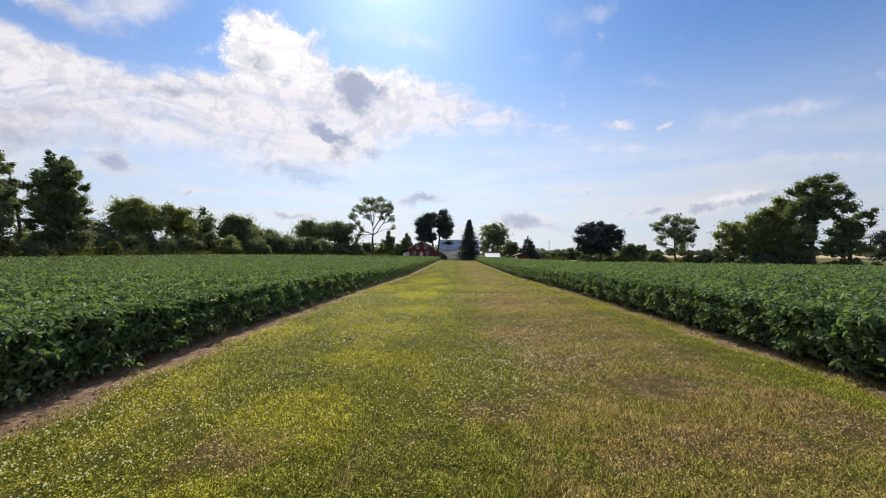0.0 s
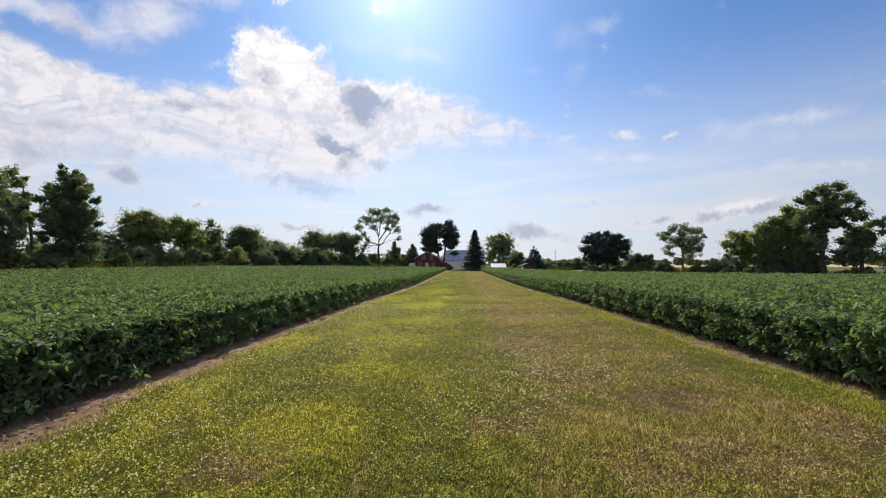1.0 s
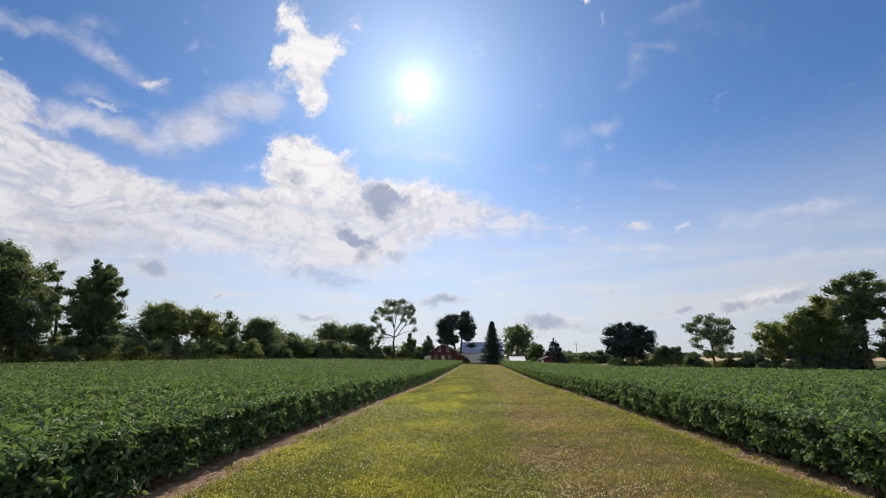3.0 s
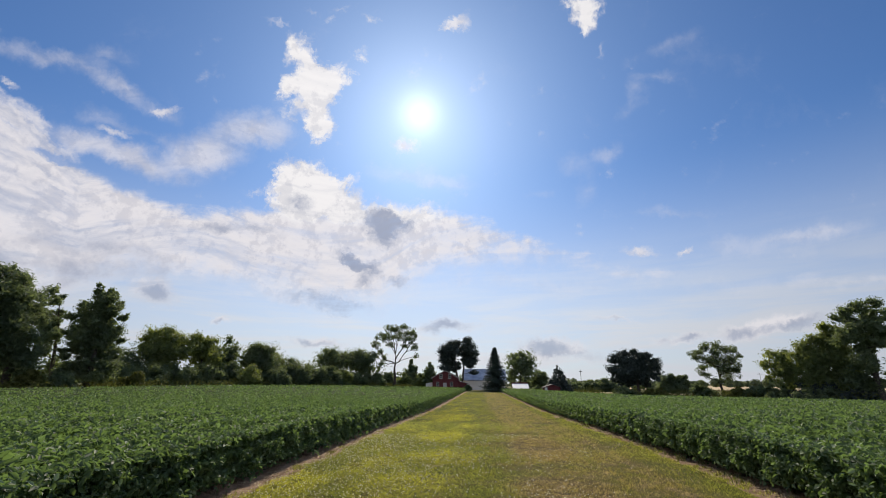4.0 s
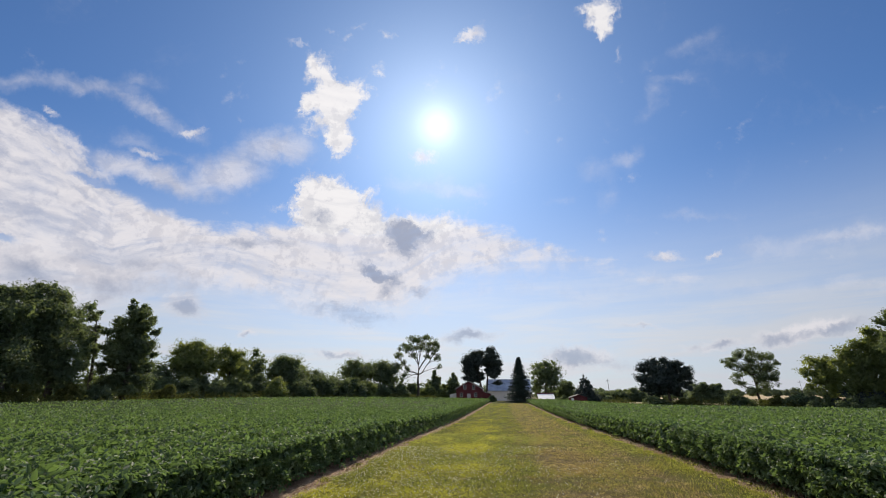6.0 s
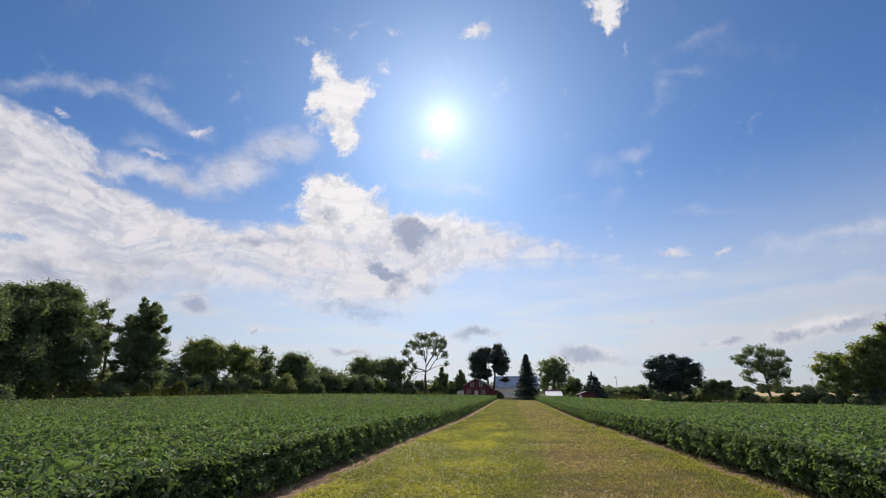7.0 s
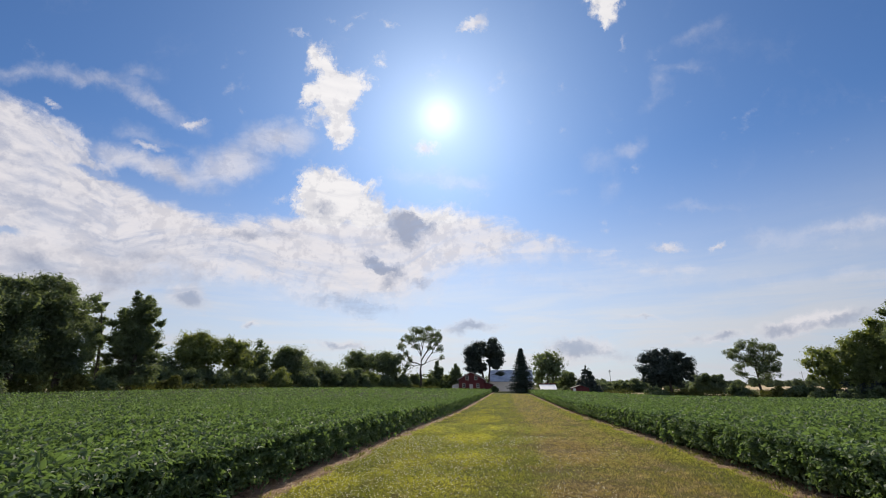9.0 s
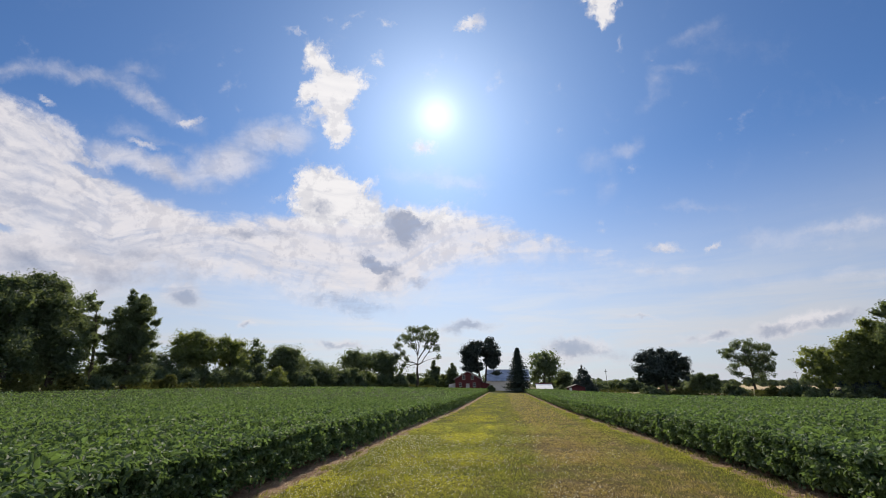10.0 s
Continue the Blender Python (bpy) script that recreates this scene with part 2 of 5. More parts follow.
# haze that thickens to the horizon, and the glare round the sun
height = w.add("ShaderNodeSeparateXYZ", {0: way}).outputs[2]
band_way = w.add("ShaderNodeMapping", {"Vector": way, "Scale": (2.2, 2.2, 22.0)}).outputs[0]
bands = w.step(w.noise(band_way, 1.3, 7.0, 0.6, 0.4).outputs["Fac"], 0.36, 0.66)
haze = w.step(height, 0.49, 0.02, 0.0, 0.79)
haze = w.math("ADD", haze, w.math("MULTIPLY", w.math("MULTIPLY", bands, w.step(height, 0.36, 0.10)), 0.26), clamp=True)
clear = w.vec("MULTIPLY", sky.outputs[0], (0.67, 0.95, 1.27)).outputs[0]
off_sun = w.math("ARCCOSINE", w.math("MINIMUM", w.vec("DOT_PRODUCT", way, towards(SUN_AZ, SUN_EL)).outputs["Value"], 1.0))
air = w.mix(haze, clear, w.mix(w.step(off_sun, 1.15, 0.35), (6.4, 6.7, 7.5, 1), (9.1, 9.3, 9.7, 1)))
seen = w.mix(density, air, cloud)
core = w.math("POWER", w.math("DIVIDE", off_sun, 0.045), 2.0)
glare = w.math("ADD", w.math("MULTIPLY", w.math("EXPONENT", w.math("MULTIPLY", off_sun, -7.5)), 4.2),
               w.math("MULTIPLY", w.math("EXPONENT", w.math("MULTIPLY", core, -1.0)), 4.6))
aureole = w.math("MULTIPLY", w.math("EXPONENT", w.math("MULTIPLY", w.math("POWER", w.math("DIVIDE", off_sun, 0.52), 2.0), -1.0)), w.math("SUBTRACT", 1.0, density))
bright = w.vec("ADD", w.vec("MULTIPLY", w.add("ShaderNodeCombineXYZ", {0: aureole, 1: aureole, 2: aureole}).outputs[0], (1.0, 1.4, 1.9)).outputs[0],
               w.add("ShaderNodeCombineXYZ", {0: glare, 1: glare, 2: glare}).outputs[0]).outputs[0]
lit = w.vec("ADD", seen, bright).outputs[0]
back = w.add("ShaderNodeBackground", {"Color": lit, "Strength": 0.088})
w.add("ShaderNodeOutputWorld", {"Surface": back.outputs[0]})

sun = new("sun", bpy.data.lights.new("sun", "SUN"))
sun.data.energy, sun.data.angle, sun.data.color = 5.0, radians(0.6), (1.0, 0.89, 0.72)
sun.matrix_world = look(towards(SUN_AZ, SUN_EL) * 100, (0, 0, 0))

# ---- materials ----
def material(name):
    m = bpy.data.materials.new(name)
    m.use_nodes = True
    return m, Nodes(m.node_tree)


def finish(n, shader):
    n.add("ShaderNodeOutputMaterial", {"Surface": shader.outputs[0]})


def surface(n, color, rough=0.8, bump=None, strength=0.3, distance=0.02, metal=0.0, spec=0.3):
    values = {"Base Color": color, "Roughness": rough, "Metallic": metal, "Specular IOR Level": spec}
    if bump is not None:
        values["Normal"] = n.add("ShaderNodeBump", {"Height": bump, "Strength": strength, "Distance": distance}).outputs[0]
    return n.add("ShaderNodeBsdfPrincipled", values)


def place(n):
    return n.add("ShaderNodeTexCoord").outputs["Object"]


def leafy(name, dark, light, through, glow=0.35, rough=0.45, spec=0.4, patch=0.25, pale=None):
    """Leaves: a matt to waxy face with light coming through it, each a little different; some turn a pale underside up."""
    m, n = material(name)
    island = n.add("ShaderNodeNewGeometry").outputs["Random Per Island"]
    thing = n.add("ShaderNodeObjectInfo").outputs["Random"]
    big = n.noise(place(n), patch, 3.0).outputs["Fac"]
    f = n.math("ADD", n.math("MULTIPLY", island, 0.6), n.math("MULTIPLY", big, 0.5))
    f = n.math("ADD", f, n.math("MULTIPLY", n.math("SUBTRACT", thing, 0.5), 0.25), clamp=True)
    col = n.mix(f, (*dark, 1), (*light, 1))
    if pale:
        col = n.mix(n.step(n.math("FRACT", n.math("MULTIPLY", island, 37.0)), 0.80, 0.90), col, (*pale, 1))
    face = surface(n, col, rough, spec=spec)
    back = n.add("ShaderNodeBsdfTranslucent", {"Color": n.mix(f, (*through, 1), (*[min(1, 1.5 * c) for c in through], 1))})
    finish(n, n.add("ShaderNodeMixShader", {0: glow, 1: face.outputs[0], 2: back.outputs[0]}))
    return m


BEAN_LEAF = leafy("soybean_leaf", (0.034, 0.062, 0.038), (0.075, 0.118, 0.058), (0.15, 0.232, 0.052), 0.42, 0.55, 0.24, 0.4, (0.26, 0.335, 0.20))
TREE_LEAF = leafy("tree_leaf", (0.064, 0.097, 0.073), (0.11, 0.145, 0.092), (0.205, 0.255, 0.078), 0.40, 0.6, 0.2)
PALE_LEAF = leafy("pale_tree_leaf", (0.08, 0.115, 0.065), (0.16, 0.195, 0.09), (0.26, 0.30, 0.058), 0.44, 0.55, 0.2)
DARK_LEAF = leafy("dark_tree_leaf", (0.032, 0.050, 0.050), (0.062, 0.085, 0.075), (0.04, 0.055, 0.03), 0.18, 0.6, 0.35)
NEEDLE = leafy("spruce_needle", (0.024, 0.042, 0.036), (0.055, 0.078, 0.06), (0.04, 0.06, 0.03), 0.15, 0.65, 0.25)
WEED_LEAF = leafy("weed_leaf", (0.05, 0.07, 0.022), (0.12, 0.125, 0.045), (0.13, 0.14, 0.025), 0.3, 0.7, 0.1)


def tones(n, p):
    """Lane turf: lush, yellow-green, dry and worn patches; the drier side lies to the right."""
    xyz = n.add("ShaderNodeSeparateXYZ", {0: p})
    x = xyz.outputs[0]
    long = n.add("ShaderNodeMapping", {"Vector": p, "Scale": (1.0, 0.5, 0.0)}).outputs[0]
    flat = n.add("ShaderNodeMapping", {"Vector": p, "Scale": (1.0, 1.0, 0.0)}).outputs[0]
    big = n.noise(long, 0.7, 4.0, 0.6, 0.3).outputs["Fac"]
    mid = n.noise(long, 2.3, 4.0, 0.6, 0.5).outputs["Fac"]
    fine = n.noise(flat, 11.0, 4.0, 0.65).outputs["Fac"]
    wander = n.vec("SCALE", n.vec("SUBTRACT", n.noise(flat, 2.6, 4.0, 0.6).outputs["Color"], (0.5, 0.5, 0.5)).outputs[0])
    wander.inputs["Scale"].default_value = 0.8
    moved = n.vec("ADD", flat, wander.outputs[0]).outputs[0]

    def spots(*ellipses):
        total = None
        for ex, ey, rx, ry in ellipses:
            at = n.add("ShaderNodeMapping", {"Vector": moved, "Location": (ex, ey, 0), "Scale": (rx, ry, 100)}, vector_type="TEXTURE").outputs[0]
            g = n.add("ShaderNodeTexGradient", {"Vector": at}, gradient_type="SPHERICAL").outputs["Fac"]
            total = g if total is None else n.math("MAXIMUM", total, g)
        return n.step(total, 0.05, 0.5)

    yellow = spots((-1.33, 8.2, 1.2, 1.0), (-1.0, 11.0, 1.4, 1.2), (-1.56, 3.9, 0.9, 1.0), (-1.4, 5.9, 0.8, 1.0), (-1.5, 15.6, 1.3, 2.2), (-1.75, 27, 2.0, 6.0), (-3.5, 7.8, 0.9, 1.6))
    brown = spots((-1.77, 3.2, 0.6, 0.45), (1.32, 3.2, 0.5, 0.4), (2.3, 3.4, 0.9, 0.7), (1.35, 8.0, 1.3, 1.5), (1.57, 5.9, 0.9, 0.9), (0.4, 4.0, 0.5, 0.4), (3.5, 4.2, 0.7, 1.0), (2.4, 4.8, 0.8, 0.8), (1.6, 13, 1.3, 4.0))
    side = n.step(x, -0.6, 1.5)
    rim = n.step(n.math("ADD", x, n.math("MULTIPLY", n.math("SUBTRACT", mid, 0.5), 3.0)), 3.3, 4.4)
    streak = n.noise(n.add("ShaderNodeMapping", {"Vector": p, "Scale": (1.6, 0.06, 0.0)}).outputs[0], 1.0, 3.0, 0.6).outputs["Fac"]
    blotch = n.math("ADD", n.math("MULTIPLY", mid, 1.5), n.math("ADD", n.math("MULTIPLY", streak, 0.7), n.math("MULTIPLY", fine, 0.35)))
    dry = n.step(n.math("ADD", n.math("SUBTRACT", n.math("MULTIPLY", side, 0.42), n.math("MULTIPLY", rim, 0.4)), n.math("SUBTRACT", blotch, 1.275)), -0.05, 0.65)
    dry = n.math("MULTIPLY", n.math("MAXIMUM", n.math("MULTIPLY", dry, 0.9), brown), n.math("SUBTRACT", 1.0, n.math("MULTIPLY", yellow, 0.8)))
    gold = n.math("MAXIMUM", n.math("MULTIPLY", yellow, 1.0), n.step(n.math("SUBTRACT", big, n.math("MULTIPLY", side, 0.2)), 0.47, 0.62, 0.0, 0.8))
    lush = n.mix(gold, (0.30, 0.33, 0.036, 1), (0.65, 0.62, 0.053, 1))
    lush = n.mix(rim, lush, (0.44, 0.48, 0.045, 1))
    lush = n.mix(n.math("MULTIPLY", n.step(mid, 0.5, 0.66), 0.55), lush, (0.11, 0.14, 0.015, 1))
    straw = n.mix(n.step(n.noise(flat, 3.5, 4.0).outputs["Fac"], 0.4, 0.62), (0.54, 0.40, 0.11, 1), (0.76, 0.54, 0.25, 1))
    straw = n.mix(n.math("MULTIPLY", n.step(n.noise(flat, 5.0, 3.0).outputs["Fac"], 0.4, 0.6), n.math("MULTIPLY", brown, 0.6)), straw, (0.25, 0.15, 0.10, 1))
    tuft_shade = n.noise(flat, 17.0, 3.0, 0.6).outputs["Fac"]
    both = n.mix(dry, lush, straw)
    # shade between tufts, painted as dark flecks
    both = n.mix(n.step(tuft_shade, 0.40, 0.60, 0.5, 0.0), both, (0.045, 0.055, 0.012, 1))
    green = n.mix(n.math("MAXIMUM", n.math("MULTIPLY", dry, 0.45), n.math("MULTIPLY", brown, 0.85)), lush, straw)
    return both, fine, green


m, n = material("shaded_turf")
col, fine, green = tones(n, place(n))
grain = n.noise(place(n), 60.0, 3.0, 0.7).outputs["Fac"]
# turf tones sunk towards black, painting the shade down between blades
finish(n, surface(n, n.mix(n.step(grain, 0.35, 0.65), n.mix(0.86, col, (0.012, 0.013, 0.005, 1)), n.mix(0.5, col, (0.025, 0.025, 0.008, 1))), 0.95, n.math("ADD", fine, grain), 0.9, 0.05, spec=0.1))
TURF = m

def sward(name, which, deep, rise, dark, glint, rough, through):
    """Grass or clover leaves; deep paints single leaves below the mean tone as shaded gaps, rise above it as glints."""
    m, n = material(name)
    tone = tones(n, place(n))[which]
    island = n.add("ShaderNodeNewGeometry").outputs["Random Per Island"]
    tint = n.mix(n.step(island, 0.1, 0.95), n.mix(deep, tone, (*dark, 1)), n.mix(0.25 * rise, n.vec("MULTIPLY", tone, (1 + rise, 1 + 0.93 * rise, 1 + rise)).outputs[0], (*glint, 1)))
    face = surface(n, tint, rough, spec=0.08)
    back = n.add("ShaderNodeBsdfTranslucent", {"Color": n.mix(0.2, tint, (*through, 1))})
    finish(n, n.add("ShaderNodeMixShader", {0: 0.5, 1: face.outputs[0], 2: back.outputs[0]}))
    return m


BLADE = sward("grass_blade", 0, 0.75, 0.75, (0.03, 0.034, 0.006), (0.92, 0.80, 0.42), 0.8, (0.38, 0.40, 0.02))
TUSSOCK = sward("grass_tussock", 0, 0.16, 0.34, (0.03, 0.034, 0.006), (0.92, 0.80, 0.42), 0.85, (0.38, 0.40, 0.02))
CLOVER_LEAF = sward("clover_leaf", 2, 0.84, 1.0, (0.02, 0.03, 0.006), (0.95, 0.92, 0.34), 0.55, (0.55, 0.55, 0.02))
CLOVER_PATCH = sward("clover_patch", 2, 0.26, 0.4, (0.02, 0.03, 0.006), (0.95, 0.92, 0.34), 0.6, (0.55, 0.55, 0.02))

m, n = material("clover_flower")
petal = n.mix(n.noise(place(n), 90.0).outputs["Fac"], (0.90, 0.84, 0.62, 1), (0.94, 0.91, 0.76, 1))
finish(n, n.add("ShaderNodeMixShader", {0: 0.72, 1: surface(n, petal, 0.8, spec=0.05).outputs[0], 2: n.add("ShaderNodeBsdfTranslucent", {"Color": petal}).outputs[0]}))
CLOVER = m

m, n = material("field_soil")
a = n.noise(place(n), 3.0, 6.0, 0.65).outputs["Fac"]
b = n.noise(place(n), 32.0, 5.0, 0.7).outputs["Fac"]
col = n.mix(n.step(a, 0.35, 0.65), (0.28, 0.18, 0.115, 1), (0.56, 0.385, 0.265, 1))
col = n.mix(n.step(b, 0.45, 0.7), n.mix(0.4, col, (0.12, 0.08, 0.05, 1)), col)
finish(n, surface(n, col, 0.95, n.math("ADD", a, b), 0.9, 0.06, spec=0.1))
SOIL = m

m, n = material("dry_straw")
island = n.add("ShaderNodeNewGeometry").outputs["Random Per Island"]
finish(n, surface(n, n.mix(island, (0.30, 0.20, 0.11, 1), (0.62, 0.50, 0.32, 1)), 0.8))
STRAW = m

# green painted nearly black: the shade seen in gaps between the soybean leaves
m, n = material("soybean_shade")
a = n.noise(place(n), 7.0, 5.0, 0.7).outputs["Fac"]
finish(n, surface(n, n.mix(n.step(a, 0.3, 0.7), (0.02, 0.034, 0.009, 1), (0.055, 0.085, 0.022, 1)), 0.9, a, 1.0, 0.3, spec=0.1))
BEAN_SHADE = m

m, n = material("open_country")
a = n.noise(place(n), 0.012, 4.0, 0.5).outputs["Fac"]
b = n.noise(place(n), 0.35, 5.0, 0.6).outputs["Fac"]
col = n.mix(n.step(a, 0.42, 0.58), (0.09, 0.105, 0.03, 1), (0.20, 0.17, 0.08, 1))
finish(n, surface(n, n.mix(n.step(b, 0.3, 0.7), n.mix(0.5, col, (0.05, 0.06, 0.02, 1)), col), 0.95, b, 0.8, 0.2, spec=0.1))
COUNTRY = m

m, n = material("ripe_stubble")
a = n.noise(n.add("ShaderNodeMapping", {"Vector": place(n), "Scale": (0.02, 0.3, 1)}).outputs[0], 1.0, 5.0, 0.6).outputs["Fac"]
finish(n, surface(n, n.mix(a, (0.34, 0.25, 0.13, 1), (0.62, 0.50, 0.33, 1)), 0.95, spec=0.1))
STUBBLE = m

m, n = material("dry_grass")
a = n.noise(place(n), 0.4, 5.0, 0.6).outputs["Fac"]
finish(n, surface(n, n.mix(a, (0.17, 0.15, 0.08, 1), (0.38, 0.32, 0.18, 1)), 0.95, spec=0.1))
DRY_GRASS = m

m, n = material("bark")
a = n.noise(n.add("ShaderNodeMapping", {"Vector": place(n), "Scale": (1, 1, 0.18)}).outputs[0], 14.0, 5.0, 0.65).outputs["Fac"]
finish(n, surface(n, n.mix(n.step(a, 0.3, 0.7), (0.035, 0.03, 0.026, 1), (0.11, 0.095, 0.08, 1)), 0.95, a, 1.0, 0.06, spec=0.15))
BARK = m


def boards(name, dark, light, pitch=0.2, rough=0.8):
    """Painted or bare boards that stand upright, with weathering."""
    m, n = material(name)
    p = place(n)
    grainy = n.noise(n.add("ShaderNodeMapping", {"Vector": p, "Scale": (6, 6, 0.5)}).outputs[0], 1.5, 5.0, 0.6).outputs["Fac"]
    stain = n.noise(p, 0.5, 4.0).outputs["Fac"]
    col = n.mix(n.step(n.math("ADD", n.math("MULTIPLY", grainy, 0.6), n.math("MULTIPLY", stain, 0.5)), 0.3, 0.8), (*dark, 1), (*light, 1))
    thing = n.add("ShaderNodeObjectInfo").outputs["Random"]
    finish(n, surface(n, n.mix(n.math("MULTIPLY", thing, 0.2), col, (*dark, 1)), rough, grainy, 0.4, 0.01))
    return m


RED_BOARD = boards("red_barn_board", (0.085, 0.024, 0.028), (0.155, 0.040, 0.044))
WHITE_BOARD = boards("white_barn_board", (0.70, 0.70, 0.69), (0.84, 0.84, 0.83))
WHITE_TRIM = boards("white_trim", (0.40, 0.37, 0.36), (0.58, 0.55, 0.53))
GREY_BOARD = boards("weathered_board", (0.16, 0.13, 0.10), (0.32, 0.28, 0.23))
DARK_ROOF = boards("dark_shingle", (0.05, 0.045, 0.045), (0.12, 0.10, 0.10))

m, n = material("ribbed_steel")
a = n.noise(place(n), 0.7, 4.0, 0.6).outputs["Fac"]
finish(n, surface(n, n.mix(n.step(a, 0.35, 0.7), (0.28, 0.33, 0.42, 1), (0.42, 0.48, 0.58, 1)), 0.45, metal=0.3, spec=0.5))
STEEL = m
m, n = material("white_steel")
a = n.noise(place(n), 0.9, 4.0, 0.6).outputs["Fac"]
finish(n, surface(n, n.mix(n.step(a, 0.35, 0.7), (0.74, 0.74, 0.74, 1), (0.82, 0.82, 0.82, 1)), 0.35, spec=0.5))
WHITE_STEEL = m
m, n = material("window_glass")
finish(n, surface(n, (0.03, 0.035, 0.04, 1), 0.08, spec=0.6))
GLASS = m

# ---- mesh helpers ----
rng = np.random.default_rng(7)


def np_mesh(name, verts, faces, mat, smooth=False):
    """A mesh from arrays: verts (n, 3) and faces (m, k), all faces with k corners; or a list of such face arrays."""
    groups = faces if isinstance(faces, list) else [faces]
    groups = [np.asarray(g, dtype=np.int32) for g in groups if len(g)]
    me = bpy.data.meshes.new(name)
    verts = np.asarray(verts, dtype=np.float32)
    me.vertices.add(len(verts))
    me.vertices.foreach_set("co", verts.ravel())
    index = np.concatenate([g.ravel() for g in groups])
    sizes = np.concatenate([np.full(len(g), g.shape[1], dtype=np.int32) for g in groups])
    me.loops.add(len(index))
    me.loops.foreach_set("vertex_index", index)
    me.polygons.add(len(sizes))
    me.polygons.foreach_set("loop_start", np.concatenate([[0], np.cumsum(sizes)[:-1]]).astype(np.int32))
    me.update(calc_edges=True)
    me.validate()
    if smooth:
        me.polygons.foreach_set("use_smooth", np.ones(len(sizes), dtype=bool))
    me.materials.append(mat)
    return me


def sm(a, b, x):
    t = np.clip((np.asarray(x, dtype=float) - a) / (b - a), 0, 1)
    return t * t * (3 - 2 * t)


def ground_z(x, y):
    """The land lies flat round the lane, sinks a little along it, falls to the right and rises to the left."""
    x, y = np.asarray(x, dtype=float), np.asarray(y, dtype=float)
    dip = -0.42 * sm(7, 40, y) * np.exp(-(x / 14) ** 2)
    return dip + sm(25, 85, np.hypot(x, y)) * (-1.15 * sm(3, 28, x) + 0.6 * sm(10, 55, -x))


def wave(x, y, seed, scale):
    """A cheap smooth unevenness between about -1 and 1."""
    r = np.random.default_rng(seed)
    total = 0
    for k in range(6):
        a, f, ph = r.uniform(0, 6.28), scale * r.uniform(0.6, 1.9), r.uniform(0, 6.28)
        total = total + np.sin((x * np.cos(a) + y * np.sin(a)) * f + ph)
    return total / 3.2


def sheet(name, xs, ys, z, mat, smooth=True):
    """A sheet over the grid xs, ys; z is a function of x and y."""
    X, Y = np.meshgrid(xs, ys)
    V = np.stack([X, Y, z(X, Y)], -1).reshape(-1, 3)
    k = len(xs)
    i = (np.arange(len(ys) - 1)[:, None] * k + np.arange(k - 1)).ravel()
    return np_mesh(name, V, np.stack([i, i + 1, i + k + 1, i + k], 1), mat, smooth)


def part(name, me, parent, label=""):
    ob = new(name, me)
    ob.parent = parent
    return tagged(ob, label) if label else ob


# ---- ground ----
LEFT_EDGE, RIGHT_EDGE = -4.56, 4.97       # where the soybeans begin
wide = np.array([-3500, -1800, -900, -500, -300, -200, -140, -100])
gx = np.concatenate([wide, np.arange(-80, 81, 2.0), -wide[::-1]])
gy = np.concatenate([[-3500, -1500, -600, -250, -100, -50], np.arange(-30, 200, 3.0), [220, 260, 320, 420, 600, 900, 1600, 3500]])
tagged(new("ground", sheet("ground", gx, gy, lambda x, y: ground_z(x, y), COUNTRY)), "flat farmland with dry grass and fields to the horizon", "ground", kind="structure")


def edge_sheet(name, x_of, ys, across, lift, mat):
    """A strip along the lane whose two sides wander: x_of(side, y) for side 0..1."""
    S, Y = np.meshgrid(np.linspace(0, 1, across), ys)
    X = x_of(S, Y)
    V = np.stack([X, Y, ground_z(X, Y) + lift(X, Y)], -1).reshape(-1, 3)
    i = (np.arange(len(ys) - 1)[:, None] * across + np.arange(across - 1)).ravel()
    return np_mesh(name, V, np.stack([i, i + 1, i + across + 1, i + across], 1), mat, True)


lane_y = np.concatenate([np.arange(-12, 20, 0.3), np.arange(20, 60, 1.0), np.arange(60, 131, 3.0)])
tagged(new("soil_strip", edge_sheet("soil_strip", lambda s, y: LEFT_EDGE - 0.9 + s * 2.0, lane_y, 22, lambda x, y: 0.012 + 0.012 * wave(x, y, 3, 9.0), SOIL)),
       "bare tan soil margin with straw along the soybeans", "soil", kind="structure")
tagged(new("soil_strip", edge_sheet("soil_strip", lambda s, y: RIGHT_EDGE - 0.75 + s * 1.6, lane_y, 22, lambda x, y: 0.012 + 0.012 * wave(x, y, 4, 9.0), SOIL)),
       "bare tan soil margin with weeds along the soybeans", "soil", kind="structure")


def lane_left(y):
    return LEFT_EDGE + 0.78 + 0.10 * wave(y, 0 * y, 11, 3.1) + 0.05 * wave(y, 0 * y, 12, 11.0)


def lane_right(y):
    return RIGHT_EDGE - 0.50 + 0.17 * wave(y, 0 * y, 13, 1.6) + 0.08 * wave(y, 0 * y, 14, 9.0)


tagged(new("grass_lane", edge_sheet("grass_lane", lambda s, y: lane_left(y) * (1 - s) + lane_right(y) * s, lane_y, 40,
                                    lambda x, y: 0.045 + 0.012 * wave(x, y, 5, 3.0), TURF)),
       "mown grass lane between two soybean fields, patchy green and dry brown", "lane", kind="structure")


